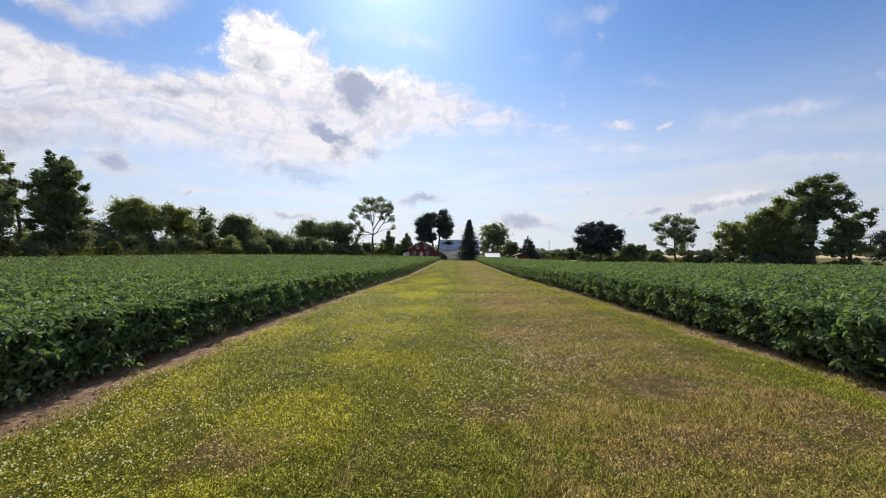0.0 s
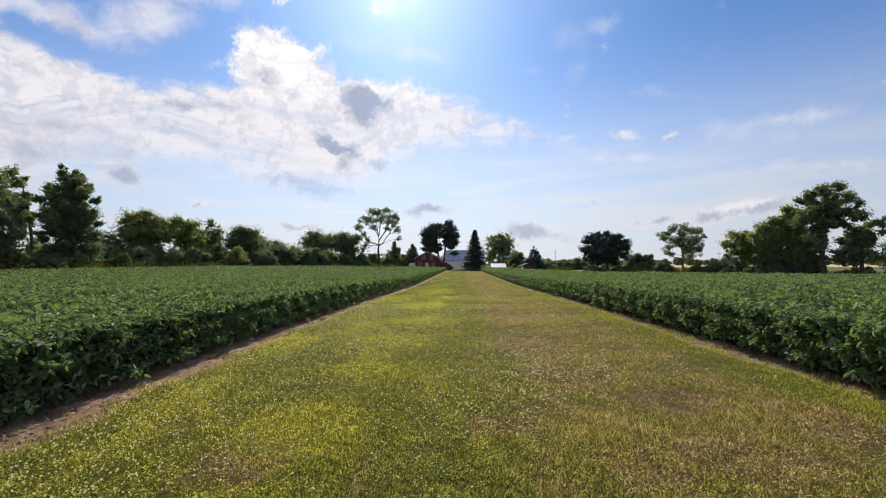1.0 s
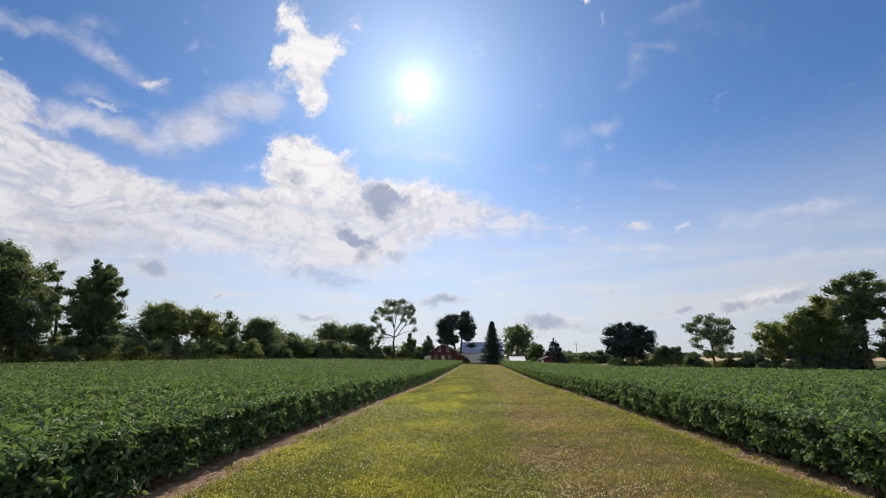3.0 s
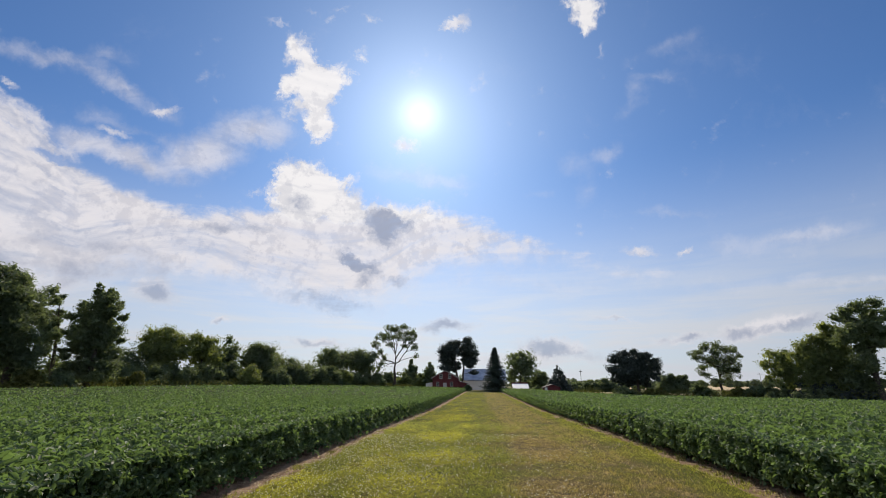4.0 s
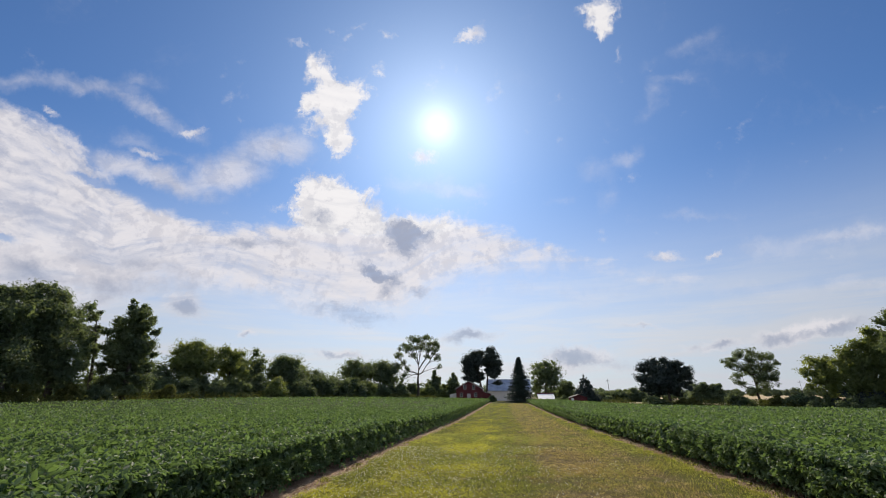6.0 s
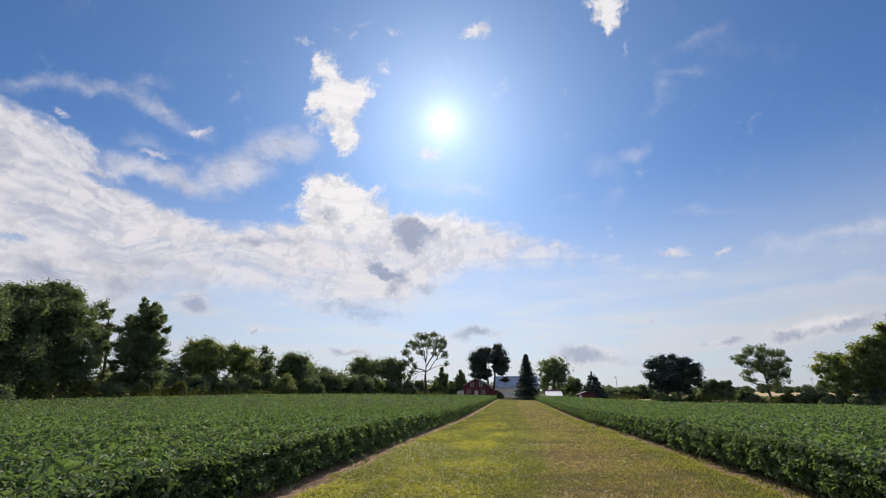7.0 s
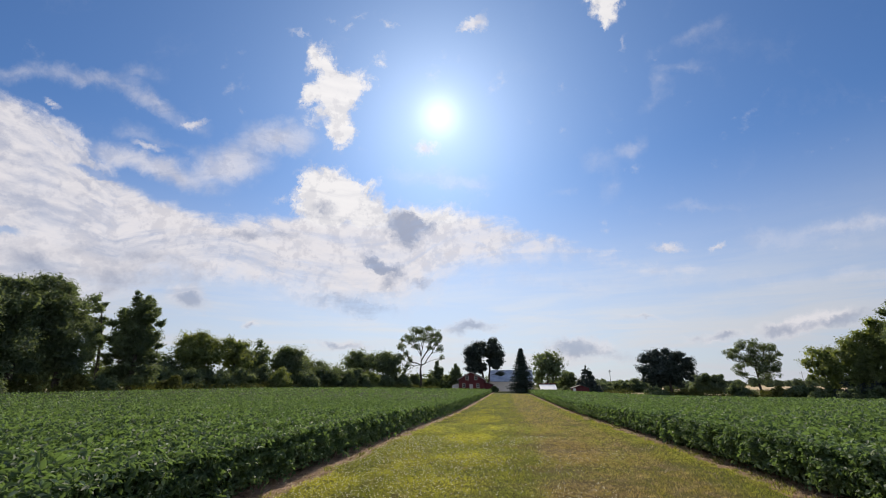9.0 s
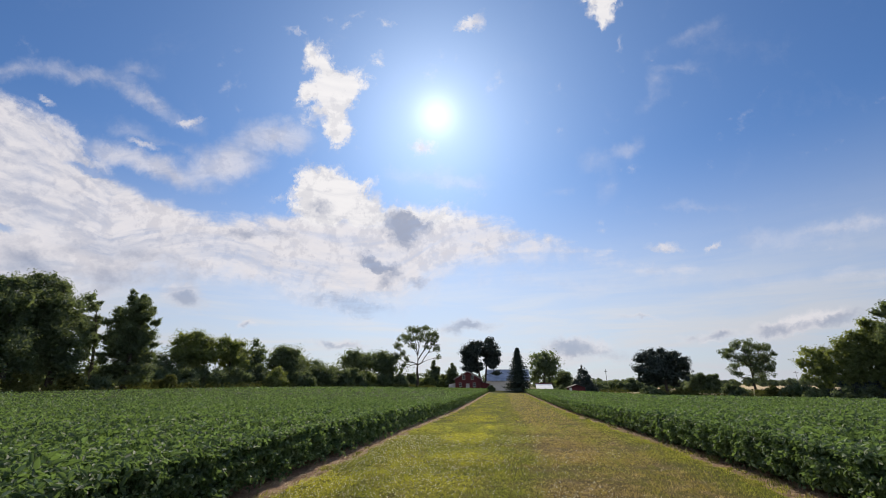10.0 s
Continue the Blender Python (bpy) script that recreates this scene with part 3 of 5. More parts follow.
def soy_shade(name, x0, x1, y0, far):
    """A dark sheet for the shade inside a crop stand: top, edge along the lane, and ends."""
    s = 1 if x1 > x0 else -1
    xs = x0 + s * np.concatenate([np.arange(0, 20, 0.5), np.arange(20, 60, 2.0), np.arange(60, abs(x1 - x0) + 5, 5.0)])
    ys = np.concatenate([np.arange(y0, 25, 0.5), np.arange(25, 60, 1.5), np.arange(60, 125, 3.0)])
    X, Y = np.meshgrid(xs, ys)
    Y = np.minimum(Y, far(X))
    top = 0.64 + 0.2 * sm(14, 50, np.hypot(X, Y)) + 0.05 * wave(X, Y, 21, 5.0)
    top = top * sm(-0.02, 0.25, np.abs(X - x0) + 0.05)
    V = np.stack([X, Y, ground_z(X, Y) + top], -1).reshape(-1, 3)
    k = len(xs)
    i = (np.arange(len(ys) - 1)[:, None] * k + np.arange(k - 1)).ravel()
    return np_mesh(name, V, np.stack([i, i + 1, i + k + 1, i + k], 1), BEAN_SHADE, True)


def far_left(x):
    """Where the field on the left ends, at the hedgerow."""
    return np.interp(-x, [4, 10, 24, 32, 38, 42.5, 44.5, 46, 46.5], [122, 118, 106, 94, 80, 66, 45, 20, -16])


def far_right(x):
    return np.interp(x, [4, 20, 27, 32, 37, 42, 48, 52, 58, 80, 125], [110, 104, 87, 84, 77, 70, 61, 55, 50, 30, -10])


def leaf_mesh(name, C, up, size, mat, slim=0.66, fold=0.25, corners=6, ahead=None):
    """Leaves at C with face normals up, each a folded blade of its own that points ahead; size is its length."""
    k = len(C)
    up = up / np.linalg.norm(up, axis=1, keepdims=True)
    side = np.cross(up, rng.normal(size=(k, 3))) if ahead is None else np.cross(ahead, up)
    side /= np.linalg.norm(side, axis=1, keepdims=True)
    fwd = np.cross(up, side)
    L, Wd = size[:, None] * 0.5, size[:, None] * 0.5 * slim
    lift = up * Wd * fold
    base, tip = C - fwd * L, C + fwd * L - up * L * 0.25
    if corners == 6:
        r1, r2 = C - fwd * L * 0.45 + side * Wd + lift, C + fwd * L * 0.35 + side * Wd * 0.85 + lift * 0.8
        l1, l2 = C - fwd * L * 0.45 - side * Wd + lift, C + fwd * L * 0.35 - side * Wd * 0.85 + lift * 0.8
        V = np.stack([base, r1, r2, tip, l2, l1], 1).reshape(-1, 3)
        i = np.arange(k)[:, None] * 6
        F = np.concatenate([i + [0, 1, 2, 3], i + [0, 3, 4, 5]])
    else:
        V = np.stack([base, C + side * Wd + lift, tip, C - side * Wd + lift], 1).reshape(-1, 3)
        i = np.arange(k)[:, None] * 4
        F = np.concatenate([i + [0, 1, 2], i + [0, 2, 3]])
    return np_mesh(name, V, F, mat)


def trifoliate(C, up, size):
    """Three leaflets on each stalk's end: one ahead and two aside, each with a tilt of its own."""
    k = len(C)
    up = up / np.linalg.norm(up, axis=1, keepdims=True)
    side = np.cross(up, rng.normal(size=(k, 3)))
    side /= np.linalg.norm(side, axis=1, keepdims=True)
    fwd = np.cross(up, side)
    P, U, S, A = [], [], [], []
    for turn, grow in ((0.0, 1.1), (1.75, 0.95), (-1.75, 0.95)):
        way_out = fwd * math.cos(turn) + side * math.sin(turn)
        u = up + way_out * rng.normal(0.35, 0.3, (k, 1)) + rng.normal(0, 0.22, (k, 3))
        P.append(C + way_out * (size * 0.56)[:, None])
        U.append(u)
        S.append(size * grow * rng.uniform(0.85, 1.15, k))
        A.append(way_out)
    return np.concatenate(P), np.concatenate(U), np.concatenate(S), np.concatenate(A)


def ring_points(count, r0, r1, a0, a1, power):
    """Points round the lane's start whose number per square metre falls as r to the power."""
    u = rng.random(count)
    q = 2 + power
    r = (r0 ** q + u * (r1 ** q - r0 ** q)) ** (1 / q) if abs(q) > 1e-6 else r0 * (r1 / r0) ** u
    a = np.radians(rng.uniform(a0, a1, count))
    return r * np.sin(a), r * np.cos(a), r


def soy_leaves(side, edge, far, name):
    """Leaves of one stand: the lane edge from the ground up, then the top of the canopy, larger clumps far off."""
    out = []
    for r0, r1, count, power in ((2.0, 14.0, 38000, 0.0), (14.0, 31.0, 66000, 0.0), (31.0, 125.0, 78000, -2.0)):
        lo, hi = (1, 88) if r0 < 5 else (1, 60)
        x, y, r = ring_points(count, r0, r1, lo, hi, power)
        x = x * side
        inside = (x * side > abs(edge) - 0.1) & (y < far(x)) & (y > 0.5)
        x, y, r = x[inside], y[inside], r[inside]
        size = np.where(r < 14, 0.105, np.maximum(0.11, 0.0039 * r)) * rng.uniform(0.7, 1.25, len(x))
        rows = 0.05 * np.cos(x * 2 * np.pi / 0.76)
        top = 0.86 + rows + 0.07 * wave(x, y, 31, 3.0) + 0.04 * wave(x, y, 32, 9.0)
        top = top - 0.18 * np.exp(-(np.abs(x - edge)) / 0.22)
        z = top - rng.exponential(np.where(r < 14, 0.12, 0.07)) + rng.normal(0, 0.02, len(x))
        tilt = rng.normal(0, 1.15, (len(x), 2)) * np.where(rng.random(len(x)) < 0.2, 2.4, 1.0)[:, None]
        up = np.stack([tilt[:, 0], tilt[:, 1] - 0.15, np.ones(len(x))], 1)
        out.append((x, y, ground_z(x, y) + z, up, size, r))
    # the stand goes on behind the lane's start
    x, y = edge + side * rng.uniform(0, 7, 11000), rng.uniform(-12, 0.6, 11000)
    z = ground_z(x, y) + 0.84 - rng.exponential(0.08, 11000) - 0.15 * np.exp(-np.abs(x - edge) / 0.22)
    out.append((x, y, z, np.stack([*rng.normal(0, 0.9, (2, 11000)), np.ones(11000)], 1), rng.uniform(0.12, 0.2, 11000), np.full(11000, 20.0)))
    # the edge along the lane
    for y0, y1, count, s in ((0.6, 14.0, 12500, 0.085), (14.0, 45.0, 14000, 0.15), (45.0, 118.0, 8000, 0.28)):
        y = rng.uniform(y0, y1, count)
        h = rng.random(count) ** 0.5
        bulge = 0.13 * wave(y, h * 2, 33, 7.0) + 0.09 * wave(y, h * 3, 34, 17.0)
        x = edge + side * ((-0.12 if side < 0 else 0.16) * (h - 0.55) ** 2 * 4 * (h < 0.55) + 0.12 * h ** 3 + bulge * 0.9 + rng.exponential(0.16, count) - 0.12)
        z = 0.06 + h * 0.80
        up = np.stack([-side * rng.normal(0.35, 0.6, count), rng.normal(-0.2, 0.7, count), rng.uniform(0.2, 1.0, count)], 1)
        out.append((x, y, ground_z(x, y) + z, up, s * rng.uniform(0.7, 1.25, count), np.hypot(x, y)))
    x, y, z, up, size, r = [np.concatenate([o[k] for o in out]) for k in range(6)]
    C = np.stack([x, y, z], 1)
    near = r < 16
    field = new(name)
    tagged(field, "dense green soybean crop standing knee to waist high", "soybeans", kind="stuff")
    P, U, S, A = trifoliate(C[near], up[near], size[near])
    close = np.hypot(P[:, 0], P[:, 1]) < 8
    part("canopy_leaves", leaf_mesh("near_leaves", P[close], U[close], S[close], BEAN_LEAF, 0.46, 0.4, 6, A[close]), field)
    part("canopy_leaves", leaf_mesh("near_leaves", P[~close], U[~close], S[~close], BEAN_LEAF, 0.54, 0.4, 4, A[~close]), field)
    part("canopy_leaves", leaf_mesh("far_leaves", C[~near], up[~near], size[~near], BEAN_LEAF, 0.62, 0.3, 4), field)
    return field


field = soy_leaves(-1, LEFT_EDGE, far_left, "soybean_field")
part("stand_shade", soy_shade("left_stand", LEFT_EDGE - 0.12, -125, -14, far_left), field)
field = soy_leaves(1, RIGHT_EDGE, far_right, "soybean_field")
part("stand_shade", soy_shade("right_stand", RIGHT_EDGE + 0.12, 125, -14, far_right), field)

# ---- lane details ----
def blades(count, r0, r1, power, grow, a0=-62, a1=62):
    x, y, r = ring_points(count, r0, r1, a0, a1, power)
    ok = (x > lane_left(y) - 0.05) & (x < lane_right(y) + 0.08)
    x, y, r = x[ok], y[ok], r[ok]
    k = len(x)
    h = rng.uniform(0.014, 0.045, k) * np.maximum(1, r / 6) ** grow * (1 + 0.5 * np.clip(wave(x, y, 41, 1.7), -0.6, 1) + 0.7 * np.clip(wave(x, y, 46, 7.0), -0.5, 1))
    wd = rng.uniform(0.0025, 0.006, k) * np.maximum(1, r / 7.5)
    a = rng.uniform(0, 6.28, k)
    lean = rng.uniform(0.2, 1.3, k) * h
    b = rng.uniform(0, 6.28, k)
    base = np.stack([x, y, ground_z(x, y) + 0.04 + 0.012 * wave(x, y, 5, 3.0)], 1)
    off = np.stack([np.cos(a) * wd, np.sin(a) * wd, 0 * wd], 1)
    tip = base + np.stack([np.cos(b) * lean, np.sin(b) * lean, h], 1)
    V = np.stack([base - off, base + off, tip], 1).reshape(-1, 3)
    return V, np.arange(3 * k).reshape(-1, 3)


turf = tagged(new("grass"), "short mown grass and clover, part green, part dry", "grass", kind="stuff")
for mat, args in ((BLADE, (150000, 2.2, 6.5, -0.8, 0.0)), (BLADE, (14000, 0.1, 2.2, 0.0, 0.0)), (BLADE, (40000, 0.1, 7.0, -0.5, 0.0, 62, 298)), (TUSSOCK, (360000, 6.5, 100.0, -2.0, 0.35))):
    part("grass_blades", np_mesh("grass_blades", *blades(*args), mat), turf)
# clover: flat round leaflets low in the turf
x, y, r = ring_points(400000, 2.2, 22.0, -62, 62, -1.2)
ok = (x > lane_left(y)) & (x < lane_right(y)) & (wave(x, y, 42, 1.3) - 0.30 * (x - 0.6) + rng.normal(0, 0.6, len(x)) > 0.0)
x, y, r = x[ok], y[ok], r[ok]
C = np.stack([x, y, ground_z(x, y) + 0.045 + rng.uniform(0.2, 1.0, len(x)) * 0.055 * np.clip(1 + 0.9 * wave(x, y, 45, 11.0) + 0.9 * wave(x, y, 47, 27.0), 0.08, 2.6)], 1)
loose = np.where(r < 6.5, 0.6, 0.28)
up = np.stack([rng.normal(0, loose), rng.normal(0, loose), np.ones(len(x))], 1)
size = rng.uniform(0.009, 0.020, len(x)) * np.maximum(1, r / 5.5)
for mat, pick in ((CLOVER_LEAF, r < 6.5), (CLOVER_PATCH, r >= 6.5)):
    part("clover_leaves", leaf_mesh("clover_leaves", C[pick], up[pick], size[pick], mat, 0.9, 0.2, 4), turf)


# bleached stalks left in small tufts by the mower
k = 90
tx, ty = rng.uniform(-2.5, 4.2, k), rng.uniform(2.6, 14, k)
x, y = np.repeat(tx, 7) + rng.normal(0, 0.09, 7 * k), np.repeat(ty, 7) + rng.normal(0, 0.09, 7 * k)
a, h = rng.uniform(0, 6.28, 7 * k), rng.uniform(0.05, 0.12, 7 * k)
P = np.stack([x, y, ground_z(x, y) + 0.045], 1)
off = np.stack([np.cos(a), np.sin(a), 0 * a], 1) * (0.003 * np.maximum(1, y / 5))[:, None]
tip = P + np.stack([-np.sin(a) * h * 1.3, np.cos(a) * h * 1.3, h * 0.7], 1)
part("dry_stalks", np_mesh("dry_stalks", np.stack([P - off, P + off, tip], 1).reshape(-1, 3), np.arange(21 * k).reshape(-1, 3), STRAW), turf)


def beads(x, y, z, size, squash=0.8):
    """Small six-cornered beads."""
    k = len(x)
    C = np.stack([x, y, z], 1)[:, None, :]
    o = np.array([[1, 0, 0], [-1, 0, 0], [0, 1, 0], [0, -1, 0], [0, 0, squash], [0, 0, -squash]])[None] * size[:, None, None]
    V = (C + o).reshape(-1, 3)
    t = np.array([[0, 2, 4], [2, 1, 4], [1, 3, 4], [3, 0, 4], [2, 0, 5], [1, 2, 5], [3, 1, 5], [0, 3, 5]])
    return V, (np.arange(k)[:, None, None] * 6 + t[None]).reshape(-1, 3)


x, y, r = ring_points(30000, 2.4, 16.0, -60, 50, -0.5)
ok = (x > lane_left(y) - 0.05) & (x < lane_right(y)) & (wave(x, y, 43, 1.1) - 0.34 * x + rng.normal(0, 0.5, len(x)) > 0.25)
x, y, r = x[ok], y[ok], r[ok]
flowers = tagged(new("clover_flowers", np_mesh("clover_flowers", *beads(x, y, ground_z(x, y) + 0.085 + rng.uniform(0, 0.03, len(x)), rng.uniform(0.007, 0.012, len(x)) * np.maximum(1, r / 10)), CLOVER)),
                 "small cream-white clover heads scattered in the turf", "flowers", kind="stuff")
# straw and clods on the soil margins
for side, edge, inner in ((-1, LEFT_EDGE, 0.68), (1, RIGHT_EDGE, 0.32)):
    k = 2600
    y = rng.uniform(1.5, 30, k) ** 1.0
    x = edge - side * rng.uniform(-0.15, inner + 0.12, k)
    a, L, wd = rng.normal(1.5, 0.9, k), rng.uniform(0.012, 0.075, k), rng.uniform(0.002, 0.005, k) * np.maximum(1, y / 8)
    z = ground_z(x, y) + 0.03 + rng.uniform(0, 0.02, k)
    P = np.stack([x, y, z], 1)
    along = np.stack([np.cos(a) * L, np.sin(a) * L, rng.normal(0, 0.012, k)], 1)
    across = np.stack([-np.sin(a) * wd, np.cos(a) * wd, 0 * a], 1)
    V = np.stack([P - along - across, P - along + across, P + along + across, P + along - across], 1).reshape(-1, 3)
    tagged(new("straw_litter", np_mesh("straw_litter", V, np.arange(4 * k).reshape(-1, 4), STRAW)), "dry straw and crop litter on bare soil", "straw", kind="stuff")
    k = 1500
    y = rng.uniform(1.5, 22, k)
    x = edge - side * rng.uniform(-0.1, inner, k)
    tagged(new("soil_clods", np_mesh("soil_clods", *beads(x, y, 0.016 + ground_z(x, y), rng.uniform(0.008, 0.028, k), 0.6), SOIL)), "small crumbly clods of tan soil", "clods", kind="stuff")


def tufts(count, x_of, y0, y1, per, h, mat, label):
    """Small tussocks that creep from the turf onto bare soil."""
    ty = y0 * (y1 / y0) ** rng.random(count)
    tx = x_of(ty, rng.random(count))
    x, y = np.repeat(tx, per) + rng.normal(0, 0.055, count * per), np.repeat(ty, per) + rng.normal(0, 0.08, count * per)
    k = len(x)
    a, lean, ht = rng.uniform(0, 6.28, k), rng.uniform(0.3, 1.2, k), h * rng.uniform(0.4, 1.2, k)
    P = np.stack([x, y, ground_z(x, y) + 0.012], 1)
    off = np.stack([np.cos(a), np.sin(a), 0 * a], 1) * (0.0045 * np.maximum(1, y / 6))[:, None]
    tip = P + np.stack([-np.sin(a) * ht * lean, np.cos(a) * ht * lean, ht], 1)
    return tagged(new("grass_tufts", np_mesh("grass_tufts", np.stack([P - off, P + off, tip], 1).reshape(-1, 3), np.arange(3 * k).reshape(-1, 3), mat)), label, "grass", kind="stuff")


tufts(200, lambda y, u: lane_left(y) + 0.05 - 0.40 * u ** 3.0, 2.2, 40, 34, 0.06, BLADE, "low grass tussocks creeping over the bare soil margin")
tufts(330, lambda y, u: lane_right(y) - 0.1 + 0.5 * u ** 2.6, 2.2, 40, 34, 0.06, BLADE, "low grass tussocks creeping over the bare soil margin")
tufts(60, lambda y, u: RIGHT_EDGE - 0.35 + 0.4 * u, 2.2, 30, 16, 0.12, WEED_LEAF, "thin weeds at the foot of the soybeans")

# ---- trees ----
class Tubes:
    """Tapered limbs gathered into one mesh."""

    def __init__(self):
        self.V, self.F, self.n = [], [], 0

    def add(self, pts, radii, sides=6):
        pts = np.asarray(pts, dtype=float)
        d = np.gradient(pts, axis=0)
        d /= np.linalg.norm(d, axis=1, keepdims=True) + 1e-9
        ref = np.where(np.abs(d[:, 2:3]) > 0.9, [[1.0, 0, 0]], [[0, 0, 1.0]])
        u = np.cross(d, ref)
        u /= np.linalg.norm(u, axis=1, keepdims=True) + 1e-9
        v = np.cross(d, u)
        a = np.linspace(0, 2 * np.pi, sides, endpoint=False)
        ring = pts[:, None] + (u[:, None] * np.cos(a)[None, :, None] + v[:, None] * np.sin(a)[None, :, None]) * np.asarray(radii)[:, None, None]
        i = np.arange(len(pts) - 1)[:, None] * sides + np.arange(sides)
        j = np.arange(len(pts) - 1)[:, None] * sides + (np.arange(sides) + 1) % sides
        self.F.append(np.stack([i, j, j + sides, i + sides], -1).reshape(-1, 4) + self.n)
        self.V.append(ring.reshape(-1, 3))
        self.n += len(pts) * sides

    def limb(self, a, b, ra, rb, r, bend=0.12, steps=5, sides=5):
        """A limb from a to b that sags and wavers."""
        a, b = np.asarray(a, float), np.asarray(b, float)
        t = np.linspace(0, 1, steps)[:, None]
        L = np.linalg.norm(b - a)
        off = r.normal(0, bend * L, 3) * [1, 1, 0.5] + [0, 0, bend * L * 0.6]
        pts = a + (b - a) * t + off * (t * (1 - t) * 2)
        self.add(pts, ra + (rb - ra) * t[:, 0], sides)
        return pts

    def mesh(self, name, mat):
        return np_mesh(name, np.concatenate(self.V), np.concatenate(self.F), mat, True)


def stand(name, x, y, label, category="tree", group=""):
    ob = new(name)
    ob.location = (x, y, float(ground_z(x, y)) - 0.05)
    return tagged(ob, label, category, group)


def foliage(centres, radii, count, leaf, r, squash=0.75, axis=None, stretch=1.0, inner=0.22):
    """Leaf places in clumps: thin at the rim, thick inside; clumps may be drawn out along axis."""
    pick = r.choice(len(centres), count, p=radii ** 2.6 / (radii ** 2.6).sum())
    d = r.normal(size=(count, 3))
    d /= np.linalg.norm(d, axis=1, keepdims=True)
    rad = radii[pick] * r.random(count) ** 0.3
    off = d * rad[:, None] * [1, 1, squash]
    if axis is not None:
        along = (off * axis[pick]).sum(1, keepdims=True)
        off = off + axis[pick] * along * (stretch - 1)
    up = d * 0.7 + [0, 0, 0.7] + r.normal(0, 0.5, (count, 3))
    size = leaf * r.uniform(0.6, 1.35, count)
    # sprays of leaves deep inside, where the crown is thick
    deep = int(count * inner)
    if deep:
        k = r.choice(len(centres), deep, p=radii ** 2.6 / (radii ** 2.6).sum())
        d2 = r.normal(size=(deep, 3))
        d2 *= (r.random(deep) ** 0.5 * 0.62 / np.linalg.norm(d2, axis=1))[:, None]
        return (np.concatenate([centres[pick] + off, centres[k] * [0.93, 0.93, 1] - [0, 0, 0.1] + d2 * radii[k][:, None] * [1, 1, squash]]),
                np.concatenate([up, r.normal(size=(deep, 3))]), np.concatenate([size, leaf * r.uniform(2.2, 3.6, deep)]))
    return centres[pick] + off, up, size


def crown(points, mat, slim=0.7):
    return leaf_mesh("crown", *points, mat, slim, 0.3, 4)


def lobed(h, w, clear, r, lobes, per, size):
    """Clump centres: lobes fill the crown's egg shape, clumps sit on the lobes."""
    z0, z1 = clear * h, h
    mid, half = (z0 + z1) / 2, (z1 - z0) / 2
    L, C, R = [], [], []
    for k in range(lobes):
        f = (k + 0.5) / lobes
        zz = -1 + 2 * f
        a = k * 2.4 + r.uniform(-0.5, 0.5)
        ring = math.sqrt(max(0.06, 1 - zz * zz)) * r.uniform(0.35, 0.72)
        c = np.array([math.cos(a) * ring * w, math.sin(a) * ring * w, mid + zz * half * 0.72])
        lr = np.array([w * 0.45, w * 0.45, half * 0.36]) * r.uniform(0.8, 1.2)
        L.append(c)
        for _ in range(per):
            d = r.normal(size=3)
            d /= np.linalg.norm(d)
            C.append(c + d * lr * r.uniform(0.55, 1.0))
            R.append(size * w * r.uniform(0.7, 1.3))
    L, C, R = np.array(L), np.array(C), np.array(R)
    # draw the clumps in, so that the leaves end at the crown's height and width
    lo, hi, out = (C[:, 2] - R * 0.7).min(), (C[:, 2] + R * 0.7).max(), np.quantile(np.hypot(C[:, 0], C[:, 1]) + R * 0.8, 0.96)
    for a in (L, C):
        a[:, 2] = z0 + (a[:, 2] - lo) / (hi - lo) * (z1 - z0)
        a[:, :2] *= w / out
    return L, C, R


def grow(name, x, y, h, w, mat, clear, seed, label, lobes=9, per=9, size=0.26):
    """A broadleaf tree: trunk and limbs in one part, crown of leaves in another."""
    r = np.random.default_rng(seed)
    tree = stand(name, x, y, label, "tree")
    L, C, R = lobed(h, w, clear, r, lobes, per, size)
    trunk = 0.022 * h + 0.02 * w
    t = Tubes()
    lean = r.normal(0, 0.02 * h, 2)
    spine = np.array([[lean[0] * f, lean[1] * f, h * 0.8 * f] for f in np.linspace(0, 1, 8)]) + np.vstack([[0, 0, 0], r.normal(0, 0.008 * h, (7, 3))])
    t.add(spine, trunk * np.array([1.35, 1.0, 0.88, 0.75, 0.6, 0.45, 0.3, 0.15]), 8)
    branch_out(t, spine, np.concatenate([L, C[::2]]), trunk, r)
    part("trunk", t.mesh("trunk", BARK), tree, "grey-brown bark")
    axis = C - np.array([0, 0, clear * h * 0.6])
    axis /= np.linalg.norm(axis, axis=1, keepdims=True)
    leaf = 0.0028 * math.hypot(x, y)
    count = int(np.clip(15 * h * w / leaf ** 2, 5000, 24000))
    part("crown", crown(foliage(C, R, count, leaf, r, 0.75, axis, 1.0, 0.15), mat), tree)
    return tree


def woodland_tree(x, y, h, w, mat, clear, seed, label):
    return grow("tree", x, y, h, w * 1.12, mat, clear, seed, label, 13, 9, 0.32)


